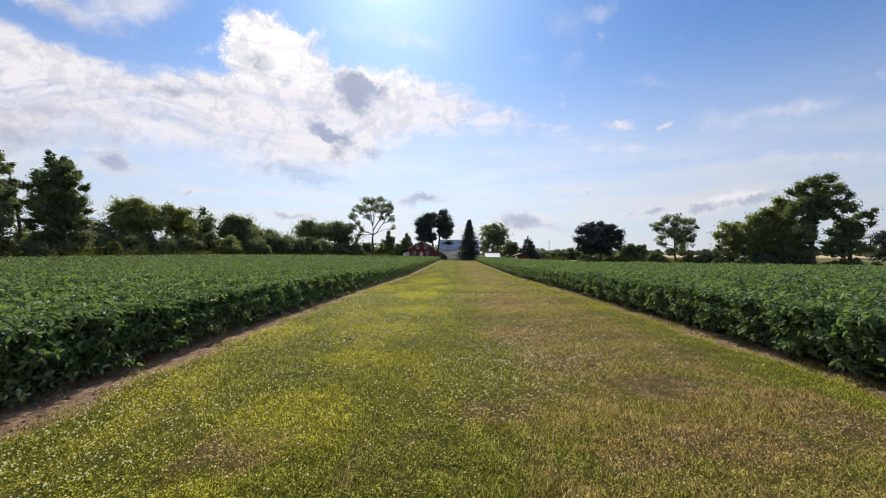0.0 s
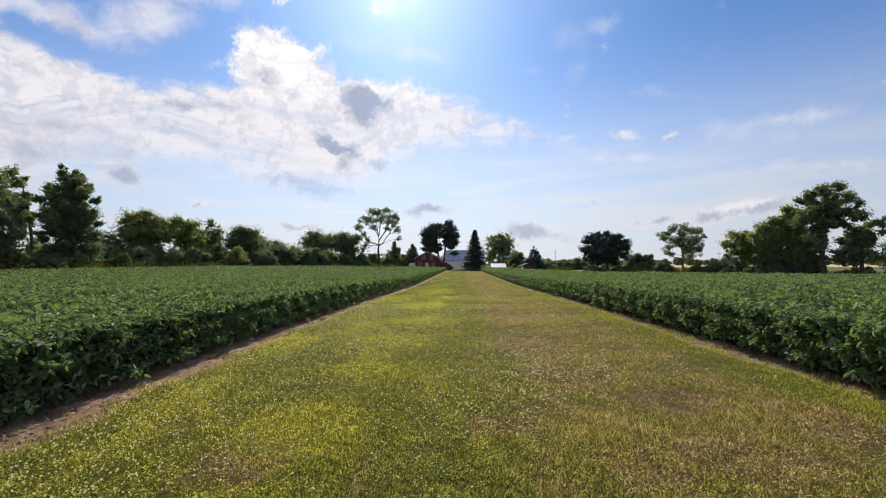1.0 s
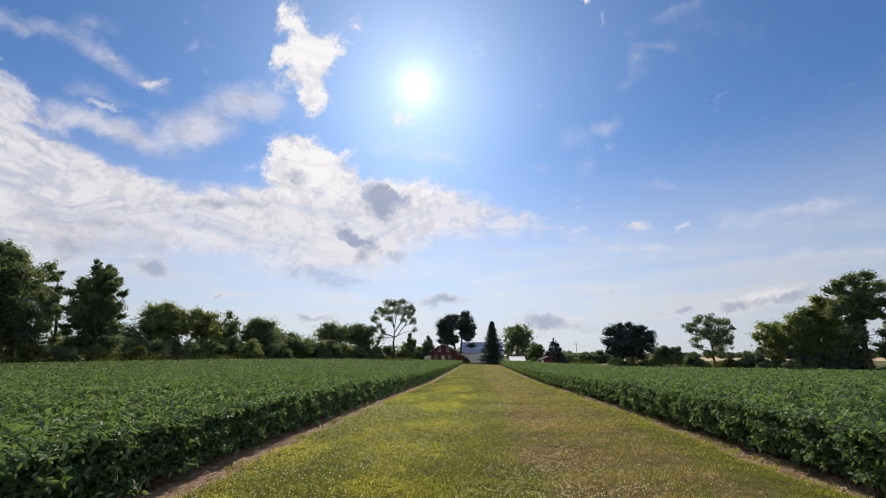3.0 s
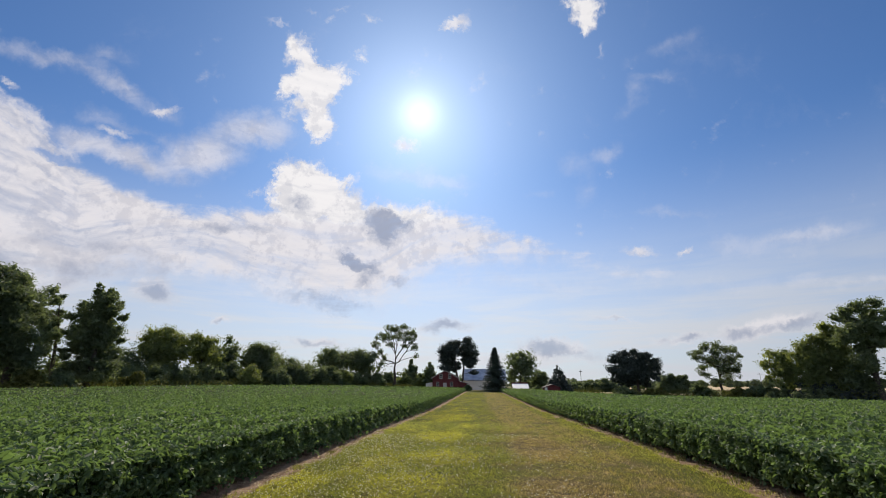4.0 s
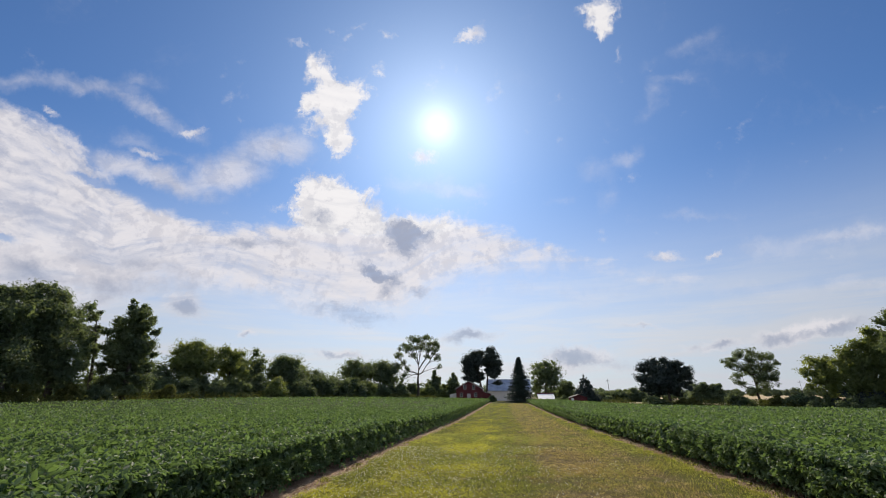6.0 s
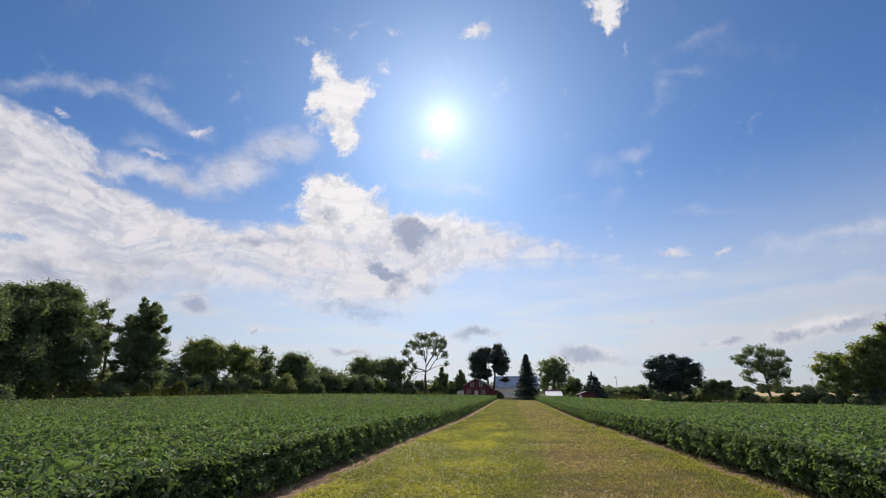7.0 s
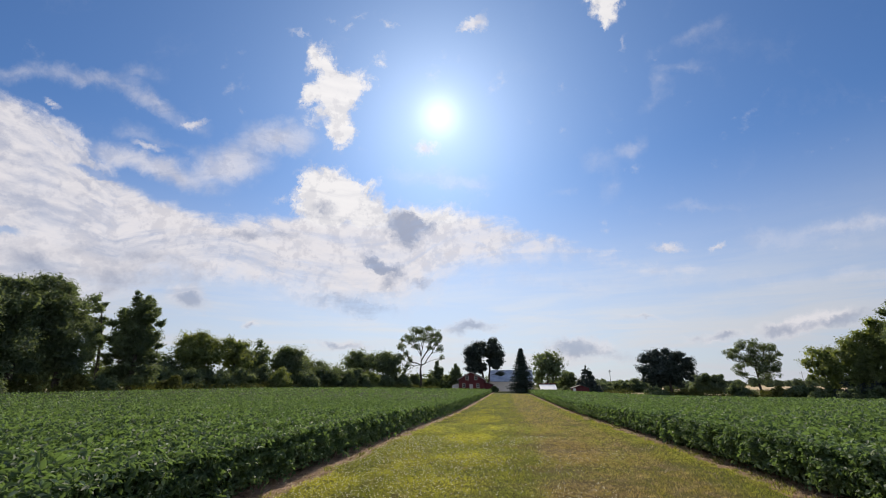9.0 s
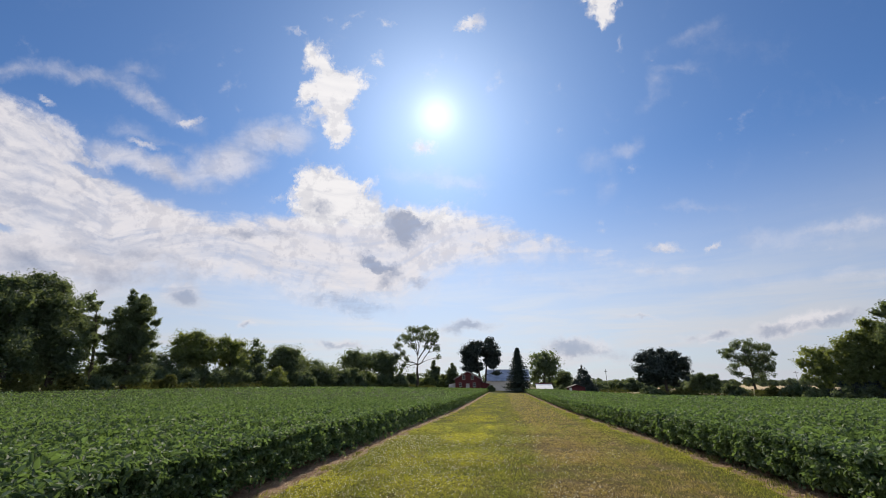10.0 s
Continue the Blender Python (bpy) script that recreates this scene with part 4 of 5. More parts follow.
def cone_tree(x, y, h, w, mat, clear, seed, label):
    r = np.random.default_rng(seed)
    tree = stand("tree", x, y, label, "tree")
    t = Tubes()
    t.add([[0, 0, 0], [0, 0, h * 0.5], [0, 0, h * 0.93]], [0.16, 0.09, 0.02])
    f = r.random(150) ** 1.4
    a = r.uniform(0, 6.28, 150)
    ring = w * (1 - f) ** 0.7 * r.uniform(0.3, 0.85, 150)
    C = np.stack([np.cos(a) * ring, np.sin(a) * ring, h * (0.06 + 0.9 * f)], 1)
    for c in C[:60]:
        t.limb([0, 0, max(0.1, c[2] - 0.3)], c, 0.04, 0.01, r, 0.08, 3, 4)
    part("trunk", t.mesh("trunk", BARK), tree, "grey-brown bark")
    part("crown", crown(foliage(C, 1.25 * (1.10 - f), 13000, 0.24, r), mat), tree)
    return tree


def spruce(x, y, h, w, mat, clear, seed, label):
    """Whorls of boughs that droop and lift at the tips."""
    r = np.random.default_rng(seed)
    tree = stand("spruce", x, y, label, "tree")
    t = Tubes()
    t.add([[0, 0, 0], [0, 0, h * 0.5], [0, 0, h]], [0.24, 0.13, 0.015], 7)
    P, U = [], []
    for z in np.arange(0.25, h * 0.98, 0.3):
        f = z / h
        reach = w * 1.5 * (1 - f) ** 0.95 + 0.12
        for k in range(13):
            a = r.uniform(0, 6.28)
            L = reach * r.uniform(0.65, 1.08)
            s = np.linspace(0.12, 1, 9)
            bx = np.stack([np.cos(a) * L * s, np.sin(a) * L * s, z + L * (-0.42 * s + 0.24 * s ** 3)], 1)
            t.add(bx[::4], [0.03, 0.018, 0.006], 4)
            for p, q in zip(bx, s):
                m = 6
                spread = 0.10 + 0.28 * L * 0.35 * (1 - abs(q - 0.55))
                P.append(p + r.normal(0, 1, (m, 3)) * [spread, spread, 0.07] - [0, 0, 0.05])
                U.append(np.tile([math.cos(a) * 0.5, math.sin(a) * 0.5, 0.9], (m, 1)) + r.normal(0, 0.3, (m, 3)))
    P, U = np.concatenate(P), np.concatenate(U)
    part("trunk", t.mesh("trunk", BARK), tree, "grey-brown trunk and boughs")
    part("crown", crown((P, U, r.uniform(0.26, 0.46, len(P))), mat, 0.5), tree)
    return tree


def shrub(x, y, h, w, mat, seed, label):
    """A many-stemmed bush, leafy to the ground."""
    r = np.random.default_rng(seed)
    bush = stand("shrub", x, y, label, "shrub")
    t = Tubes()
    k = 46
    a, q, f = r.uniform(0, 6.28, k), np.sqrt(r.random(k)), r.random(k)
    dome = np.sqrt(np.maximum(0.05, 1 - (q * 0.95) ** 2))
    C = np.stack([np.cos(a) * q * w, np.sin(a) * q * w * 0.8, 0.12 * h + f * dome * h * 0.78], 1)
    for c in C[:14]:
        t.limb([c[0] * 0.15, c[1] * 0.15, 0], c, 0.045, 0.01, r, 0.08, 4, 4)
    part("stems", t.mesh("stems", BARK), bush, "thin brown stems")
    rad = r.uniform(0.16, 0.3, k) * (w + h) * 0.5
    part("crown", crown(foliage(C, rad, int(np.clip(700 * w * h, 1400, 6000)), max(0.12, 0.0026 * math.hypot(x, y)), r, 0.8), mat), bush)
    return bush


def branch_out(t, spine, targets, trunk, r, low=0.34, thrift=0.3, tip=0.010):
    """Limbs that fork on their way: each target grows out of the node from which the way along the wood is short."""
    P = [np.array(p) for p in spine]
    run = list(np.concatenate([[0], np.cumsum(np.linalg.norm(np.diff(spine, axis=0), axis=1))]))
    up = [max(0, k - 1) for k in range(len(spine))]
    first = int(len(spine) * low)
    chains = []
    order = np.argsort(np.linalg.norm(targets - spine[first], axis=1))
    for c in targets[order]:
        N = np.array(P)
        d = np.linalg.norm(N - c, axis=1)
        cost = d + thrift * np.array(run) + np.maximum(0, N[:, 2] - c[2]) * 1.2
        cost[:first] += 1e3
        k = int(np.argmin(cost))
        steps = int(np.clip(d[k] / 0.9, 2, 6))
        f = np.linspace(0, 1, steps + 1)[1:, None]
        sag = r.normal(0, 0.07 * d[k], 3) + [0, 0, 0.10 * d[k]]
        pts = N[k] + (c - N[k]) * f + sag * f * (1 - f) * 2
        chain, last = [k], k
        for q in pts:
            P.append(q)
            up.append(last)
            run.append(run[last] + d[k] / steps)
            last = len(P) - 1
            chain.append(last)
        chains.append(chain)
    load = np.zeros(len(P))
    for chain in chains:
        load[chain[-1]] += 1
    for k in range(len(P) - 1, 0, -1):
        load[up[k]] += load[k]
    thick = np.minimum(tip * np.maximum(load, 1) ** 0.55, trunk * 0.62)
    for chain in chains:
        rad = thick[chain].copy()
        rad[0] = min(rad[0], rad[1] * 1.4)
        t.add(np.array([P[k] for k in chain]), rad, 5 if rad[0] > 0.05 else 4)


def shaped_tree(name, x, y, turn, mat, seed, label, trunk, fill, swell, lobes, stretch=1.55, squash=0.62, fork=0.78, low=0.34, thrift=0.3):
    """A tree with its own outline. Each lobe: across, height, half width and half height, in metres; turn faces it to the lane."""
    r = np.random.default_rng(seed)
    tree = stand(name, x, y, label, "tree")
    tree.rotation_euler = (0, 0, radians(turn))
    lobes = np.array(lobes)
    lacy = fill < 0.7
    heart = np.average(lobes, axis=0, weights=lobes[:, 2] * lobes[:, 3])
    inside = lobes[::2] * [0.45, 0.45, swell, swell] + heart * [0.55, 0.55, 0, 0]
    outer = heart + (lobes - heart) * [1.0, 1.0 if lacy else 1.01, 0, 0] + (lobes * swell - heart) * [0, 0, 1, 1]
    lobes = np.vstack([outer, inside]) if fill > 0.5 and not lacy else outer
    half = np.abs(lobes[:, 0]).max()
    top = (lobes[:, 1] + lobes[:, 3]).max()
    leaf = 0.0020 * math.hypot(x, y) if lacy else max(0.20, 0.0028 * math.hypot(x, y))
    P, U, S, t, wood = [], [], [], Tubes(), []
    lean = np.average(lobes[:, 0], weights=lobes[:, 2]) * 0.7
    spine = np.array([[lean * f ** 1.5, 0, top * fork * f] for f in np.linspace(0, 1, 9)]) + np.vstack([[0, 0, 0], r.normal(0, 0.006 * top, (8, 3))])
    t.add(spine, trunk * np.array([1.4, 1.05, 0.95, 0.88, 0.78, 0.66, 0.5, 0.34, 0.12]), 8)
    for dx, z, rx, rz in lobes:
        c = np.array([dx, r.uniform(-0.45, 0.45) * half, z])
        k = int(np.clip(rx * rz * 16, 22, 46)) if lacy else int(np.clip(rx * rz * 6, 16, 30))
        d = r.normal(size=(k, 3))
        d /= np.linalg.norm(d, axis=1, keepdims=True)
        rad = (0.32 if lacy else 0.54) * min(rx, 1.4 * rz) * r.uniform(0.5, 1.4, k)
        C = c + d * (np.array([rx, 0.9 * rx, rz]) - 0.22 * min(rx, rz)) * r.uniform(0.15, 1.1, (k, 1))
        wood.append(C if lacy else C[::2])
        n = int(np.clip(fill * (32 if lacy else 16) * rx * rz / leaf ** 2, 160, 3600))
        axis = C - [heart[0], 0, heart[1] * 0.45]
        axis = axis / (np.linalg.norm(axis, axis=1, keepdims=True) + 1e-6)
        p, u, s = foliage(C, rad * 0.9, n, leaf, r, squash, axis, stretch, inner=0.0 if lacy else 0.2 * fill)
        P.append(p), U.append(u), S.append(s)
    branch_out(t, spine, np.concatenate(wood), trunk, r, low, thrift)
    part("trunk", t.mesh("trunk", BARK), tree, "grey-brown bark")
    part("crown", crown((np.concatenate(P), np.concatenate(U), np.concatenate(S)), mat), tree)
    return tree


woodland_tree(-49.8, 29.7, 12.32, 3.13, TREE_LEAF, 0.12, 1, "tall leafy tree with dark shaded foliage at the hedgerow")
woodland_tree(-55.7, 62.9, 6.61, 3.24, TREE_LEAF, 0.05, 2, "small dark tree in the hedgerow")
woodland_tree(-50.1, 74.8, 8.26, 2.21, TREE_LEAF, 0.1, 3, "slim green tree in the hedgerow")
woodland_tree(-44.7, 87.2, 8.26, 3.1, PALE_LEAF, 0.1, 4, "light green tree behind the hedgerow")
woodland_tree(-39.7, 87.4, 6.72, 4.07, TREE_LEAF, 0.03, 5, "low rounded dark tree of the hedgerow")
shaped_tree("tree", -20.9, 126.3, 8.0, TREE_LEAF, 236, "slim ragged green tree near the red barn", 0.14, 0.8, 1.3, [
    (0, 7.9, 0.5, 0.8), (-0.5, 6.6, 0.8, 0.8), (0.7, 6.2, 0.8, 0.9), (-0.9, 5.0, 1.0, 0.9), (0.4, 4.8, 1.1, 1.0), (1.5, 5.6, 0.4, 0.9), (-0.2, 3.2, 1.5, 1.2), (-1.3, 2.8, 0.9, 1.0), (1.2, 2.6, 0.9, 1.0)], 1.7, 0.7)
shaped_tree("tree", -16.2, 133.0, 8.0, TREE_LEAF, 237, "small ragged green tree near the red barn", 0.14, 0.8, 1.3, [
    (0, 7.4, 0.5, 0.8), (0.8, 6.3, 0.7, 0.8), (-0.7, 6.0, 0.7, 0.8), (-1.3, 4.6, 0.8, 0.9), (0.2, 4.6, 1.3, 1.0), (1.3, 4.4, 0.8, 1.0), (0, 2.8, 1.8, 1.2)], 1.7, 0.7)
spruce(3.6, 111.9, 11.52, 2.91, NEEDLE, 0, 8, "tall dark green spruce at the end of the lane")
woodland_tree(20.4, 154.7, 7.43, 3.04, TREE_LEAF, 0.1, 9, "small green tree beyond the farmyard")
cone_tree(18.4, 104.4, 7.28, 3.4, DARK_LEAF, 0.02, 10, "dark conical tree beside the small red shed")
woodland_tree(79.4, 76.1, 7.46, 3.96, DARK_LEAF, 0.1, 11, "dark tree beyond the field edge")
shrub(-48.1, 35.9, 3.38, 1.66, WEED_LEAF, 101, "light green weedy shrub along the hedgerow")
shrub(-46.4, 31.3, 3.49, 1.76, TREE_LEAF, 102, "dense green shrub along the hedgerow")
shrub(-48.6, 41.6, 3.13, 1.49, WEED_LEAF, 103, "light green weedy shrub along the hedgerow")
shrub(-48.2, 45.1, 3.35, 1.43, TREE_LEAF, 104, "dense green shrub along the hedgerow")
shrub(-52.9, 57.3, 4.33, 2.47, TREE_LEAF, 105, "dense green shrub along the hedgerow")
shrub(-47.4, 54.2, 2.97, 1.51, WEED_LEAF, 106, "light green weedy shrub along the hedgerow")
shrub(-51.0, 61.6, 4.23, 2.86, TREE_LEAF, 107, "dense green shrub along the hedgerow")
shrub(-49.4, 65.4, 4.84, 3.43, TREE_LEAF, 108, "dense green shrub along the hedgerow")
shrub(-47.3, 69.4, 4.82, 3.13, TREE_LEAF, 109, "dense green shrub along the hedgerow")
shrub(-46.0, 75.0, 5.28, 3.03, TREE_LEAF, 110, "dense green shrub along the hedgerow")
shrub(-42.6, 74.7, 4.65, 2.62, PALE_LEAF, 111, "pale green leafy shrub along the hedgerow")
shrub(-40.3, 80.5, 4.67, 3.06, TREE_LEAF, 112, "dense green shrub along the hedgerow")
shrub(-37.8, 92.6, 5.51, 3.29, TREE_LEAF, 113, "dense green shrub along the hedgerow")
shrub(-35.2, 95.7, 5.54, 2.88, TREE_LEAF, 114, "dense green shrub along the hedgerow")
shrub(-33.1, 98.6, 5.15, 2.7, PALE_LEAF, 115, "pale green leafy shrub along the hedgerow")
shrub(-28.1, 108.4, 4.83, 3.24, TREE_LEAF, 116, "dense green shrub along the hedgerow")
shrub(-26.3, 117.1, 4.65, 2.22, TREE_LEAF, 117, "dense green shrub along the hedgerow")
shrub(-22.4, 124.0, 4.86, 2.33, PALE_LEAF, 118, "pale green leafy shrub along the hedgerow")
shrub(-19.2, 134.6, 4.84, 2.88, PALE_LEAF, 119, "pale green leafy shrub by the farmyard")
shrub(-4.1, 121.9, 2.1, 1.27, TREE_LEAF, 120, "dense green shrub by the farmyard")
shrub(-30.4, 103.6, 4.27, 2.26, TREE_LEAF, 121, "dense green shrub along the hedgerow")
shrub(-35.7, 97.7, 3.54, 2.12, TREE_LEAF, 122, "dense green shrub along the hedgerow")
shrub(14.3, 115.1, 2.01, 1.68, TREE_LEAF, 123, "dense green shrub by the farmyard")
shrub(17.0, 164.1, 5.57, 3.66, TREE_LEAF, 124, "dense green shrub by the farmyard")
shrub(38.6, 79.1, 3.63, 1.9, TREE_LEAF, 125, "dense green shrub at the field edge")
shrub(41.5, 75.3, 2.75, 1.76, WEED_LEAF, 126, "light green weedy shrub at the field edge")
shrub(44.0, 73.9, 2.75, 2.03, TREE_LEAF, 127, "dense green shrub at the field edge")
shrub(57.5, 138.6, 6.18, 3.46, TREE_LEAF, 128, "dense green shrub at the field edge")
shrub(61.4, 136.9, 5.94, 2.7, TREE_LEAF, 129, "dense green shrub at the field edge")
shrub(51.0, 61.6, 2.39, 1.38, DARK_LEAF, 130, "dark leafy shrub at the field edge")
shrub(49.3, 63.0, 2.31, 1.44, DARK_LEAF, 131, "dark leafy shrub at the field edge")
shrub(46.8, 64.9, 2.11, 1.67, TREE_LEAF, 132, "dense green shrub at the field edge")
shrub(52.8, 58.7, 1.93, 0.92, TREE_LEAF, 133, "dense green shrub at the field edge")
shrub(53.9, 57.8, 1.79, 0.77, DARK_LEAF, 134, "dark leafy shrub at the field edge")
shrub(44.3, 69.0, 2.56, 1.85, TREE_LEAF, 135, "dense green shrub at the field edge")
shrub(45.7, 65.7, 2.73, 1.72, TREE_LEAF, 136, "dense green shrub at the field edge")
shrub(47.9, 64.1, 2.91, 1.76, TREE_LEAF, 137, "dense green shrub at the field edge")
shrub(49.8, 62.6, 3.08, 1.55, DARK_LEAF, 138, "dark leafy shrub at the field edge")
shrub(51.0, 57.7, 1.85, 0.74, TREE_LEAF, 139, "dense green shrub at the field edge")
shrub(52.2, 56.6, 2.17, 0.87, WEED_LEAF, 140, "light green weedy shrub at the field edge")
shrub(53.8, 56.5, 2.41, 0.86, TREE_LEAF, 141, "dense green shrub at the field edge")
shrub(56.5, 56.6, 1.89, 0.63, WEED_LEAF, 142, "light green weedy shrub at the field edge")
shrub(30.9, 146.8, 3.36, 2.75, TREE_LEAF, 143, "dense green shrub at the field edge")
shrub(40.4, 165.1, 4.59, 5.7, TREE_LEAF, 144, "dense green shrub at the field edge")
shrub(45.7, 163.8, 5.01, 4.3, TREE_LEAF, 145, "dense green shrub at the field edge")
shrub(33.2, 85.8, 2.53, 2.16, WEED_LEAF, 146, "light green weedy shrub at the field edge")
shrub(28.3, 88.6, 2.4, 2.74, TREE_LEAF, 147, "dense green shrub at the field edge")
shrub(47.5, 67.0, 3.7, 2.4, DARK_LEAF, 151, "dark leafy shrub filling the grove at the field edge")
shrub(49.6, 65.4, 3.5, 2.3, DARK_LEAF, 152, "dark leafy shrub filling the grove at the field edge")
shrub(45.5, 70.6, 3.2, 2.2, TREE_LEAF, 153, "dense green shrub filling the grove at the field edge")
shrub(51.6, 62.9, 3.4, 1.8, DARK_LEAF, 154, "dark leafy shrub filling the grove at the field edge")
shrub(44.2, 72.0, 2.9, 1.9, TREE_LEAF, 155, "dense green shrub filling the grove at the field edge")
shaped_tree("oak", 51.1, 60.2, -40.3, TREE_LEAF, 201, "big old oak with heavy limbs and broken crown", 0.34, 0.9, 1.5, [
    (2.0, 13.1, 0.9, 0.6), (0.3, 12.6, 1.1, 0.8), (-1.3, 12.5, 0.8, 0.7), (-2.5, 11.8, 0.6, 0.5), (3.2, 12.0, 0.7, 0.8), (1.4, 11.4, 1.4, 1.0), (-0.6, 11.2, 1.1, 0.8), (4.0, 10.7, 0.4, 0.5), (2.9, 9.8, 1.0, 0.9), (1.1, 9.4, 0.8, 0.8), (4.0, 8.9, 0.7, 0.6), (-1.0, 9.5, 1.1, 1.0), (0.2, 7.8, 0.6, 0.7), (-2.2, 9.2, 0.9, 1.0), (2.6, 7.9, 0.8, 0.5), (-0.4, 7.1, 0.7, 0.8), (-1.3, 5.9, 0.9, 0.8), (-1.9, 4.2, 0.9, 1.3), (-0.7, 3.5, 0.9, 0.8), (-0.5, 5.4, 1.0, 1.1), (-1.5, 2.6, 1.1, 0.8), (-0.2, 2.9, 0.6, 0.7)])
shaped_tree("oak", 54.7, 58.3, -43.2, TREE_LEAF, 202, "broad oak with low limbs at the field edge", 0.26, 0.9, 1.5, [
    (2.0, 7.9, 0.7, 0.6), (0.9, 7.8, 0.6, 0.6), (-0.3, 7.1, 0.8, 0.6), (2.2, 6.8, 0.4, 0.6), (-1.1, 6.6, 0.7, 0.6), (0.6, 6.3, 0.8, 0.8), (-1.9, 5.6, 0.8, 0.5), (-0.2, 5.1, 1.0, 0.8), (1.1, 5.3, 0.5, 0.6), (-1.4, 4.2, 1.3, 0.7), (-2.5, 4.0, 0.7, 0.9), (0.6, 3.7, 0.9, 0.8), (-0.8, 3.1, 1.0, 0.6), (1.7, 3.3, 0.7, 0.6), (-2.0, 3.0, 0.7, 0.6)])
shaped_tree("tree", 50.8, 64.3, -38.3, PALE_LEAF, 203, "dense green tree in a grove at the field edge", 0.24, 1, 1.45, [
    (-0.9, 10.9, 1.0, 0.7), (0.3, 10.0, 1.1, 0.9), (-1.1, 9.2, 1.2, 0.9), (0.6, 8.2, 0.9, 1.0), (-0.4, 7.4, 1.5, 1.2), (-1.1, 5.4, 1.4, 1.4), (0.6, 5.2, 1.1, 1.4), (-0.4, 3.4, 1.5, 1.2)])
shaped_tree("tree", 48.3, 66.3, -36.1, PALE_LEAF, 204, "rounded green tree in a grove at the field edge", 0.22, 1, 1.45, [
    (0.8, 9.3, 1.1, 0.7), (-0.7, 8.4, 1.2, 0.8), (0.4, 7.2, 1.4, 1.1), (-1.4, 6.9, 1.0, 0.9), (-0.3, 5.4, 1.6, 1.3), (0.7, 4.2, 1.3, 1.2), (-1.0, 3.5, 1.6, 1.1)])
shaped_tree("tree", 46.4, 70.0, -33.5, PALE_LEAF, 205, "low spreading green tree at the end of a grove", 0.2, 0.8, 1.45, [
    (0.7, 7.3, 1.2, 0.7), (-0.8, 6.9, 1.1, 0.8), (-2.0, 5.7, 0.8, 0.7), (0.4, 5.9, 1.4, 0.9), (1.5, 4.9, 1.1, 1.1), (-0.8, 4.5, 1.3, 0.8), (-1.8, 3.9, 0.6, 0.5), (0.7, 3.3, 1.7, 0.9)])
shaped_tree("tree", 42.0, 79.6, -27.8, TREE_LEAF, 206, "airy green tree with a visible trunk at the field edge", 0.2, 0.69, 1.6, [
    (0.0, 8.3, 0.9, 0.6), (-0.6, 6.2, 0.8, 0.6), (1.5, 6.3, 0.8, 0.6), (-2.4, 8.4, 0.8, 0.5), (-1.4, 9.3, 1.0, 0.7), (0.2, 9.5, 0.7, 0.6), (1.6, 8.7, 1.1, 0.7), (2.7, 8.6, 0.6, 0.6), (-3.4, 8.2, 0.8, 0.6), (-3.0, 7.5, 0.7, 0.5), (-1.5, 7.1, 0.9, 0.7), (0.5, 7.1, 1.2, 0.9), (2.5, 7.0, 0.9, 0.8), (3.6, 7.7, 0.4, 0.4), (-2.4, 5.8, 0.8, 0.6), (0.9, 5.4, 1.2, 0.9), (2.7, 5.4, 0.7, 0.9), (-2.0, 4.6, 0.8, 0.5), (1.3, 3.9, 0.9, 0.7), (0.0, 3.3, 0.6, 0.4)], 1.15, 0.95)
shaped_tree("maple", 31.2, 88.7, -19.4, DARK_LEAF, 207, "round dark-leaved maple standing alone", 0.26, 1.3, 1.22, [
    (-2.6, 8.7, 1.4, 0.9), (-0.1, 8.9, 1.2, 0.9), (2.0, 8.2, 1.5, 0.7), (3.3, 7.1, 1.3, 0.9), (-4.0, 7.4, 1.2, 1.1), (-4.6, 5.5, 0.9, 1.1), (-0.4, 6.7, 3.4, 1.9), (4.0, 5.8, 0.8, 0.9), (-2.8, 4.4, 2.2, 1.5), (1.6, 4.6, 2.3, 1.6), (-0.5, 3.4, 2.4, 0.9)])
shaped_tree("elm", -23.3, 113.6, 11.6, TREE_LEAF, 208, "tall vase-shaped elm with a bare trunk and thin crown", 0.36, 0.66, 1.25, [
    (-3.7, 14.7, 1.6, 1.1), (-1.5, 16.1, 1.9, 1.0), (1.7, 16.2, 2.2, 0.9), (4.4, 15.0, 1.5, 1.2), (-5.4, 11.8, 1.4, 0.9), (-2.6, 13.4, 1.6, 1.1), (0.7, 14.1, 2.2, 1.1), (3.6, 13.0, 1.6, 1.1), (5.4, 14.1, 0.7, 1.0), (4.9, 11.0, 1.1, 1.0), (5.7, 8.9, 0.6, 0.9), (-4.6, 10.0, 1.1, 0.8), (-3.1, 8.2, 1.0, 1.1), (-1.5, 11.6, 1.3, 0.8), (2.5, 11.2, 1.1, 0.7), (-5.7, 8.8, 1.1, 1.0), (-3.7, 6.4, 1.1, 0.9), (-6.3, 11.4, 0.5, 0.5), (-0.2, 15.5, 1.3, 0.8), (2.9, 14.8, 1.3, 0.8), (4.2, 11.9, 0.9, 0.5), (-5.2, 13.3, 0.9, 0.5)], 1.3, 0.7, 0.52, 0.75, 0.75)
shaped_tree("maple", -7.1, 132.8, 3.0, DARK_LEAF, 209, "tall dark maple with rounded crown behind the red barn", 0.3, 1.35, 1.4, [
    (-2.3, 13.9, 2.1, 1.2), (-0.5, 14.3, 1.3, 1.0), (-4.2, 12.2, 1.8, 1.6), (-1.3, 11.5, 1.9, 1.7), (-5.0, 9.3, 1.2, 1.5), (-2.5, 8.8, 2.1, 1.5), (-4.2, 6.7, 1.4, 0.8), (-1.5, 6.4, 1.6, 1.0)])
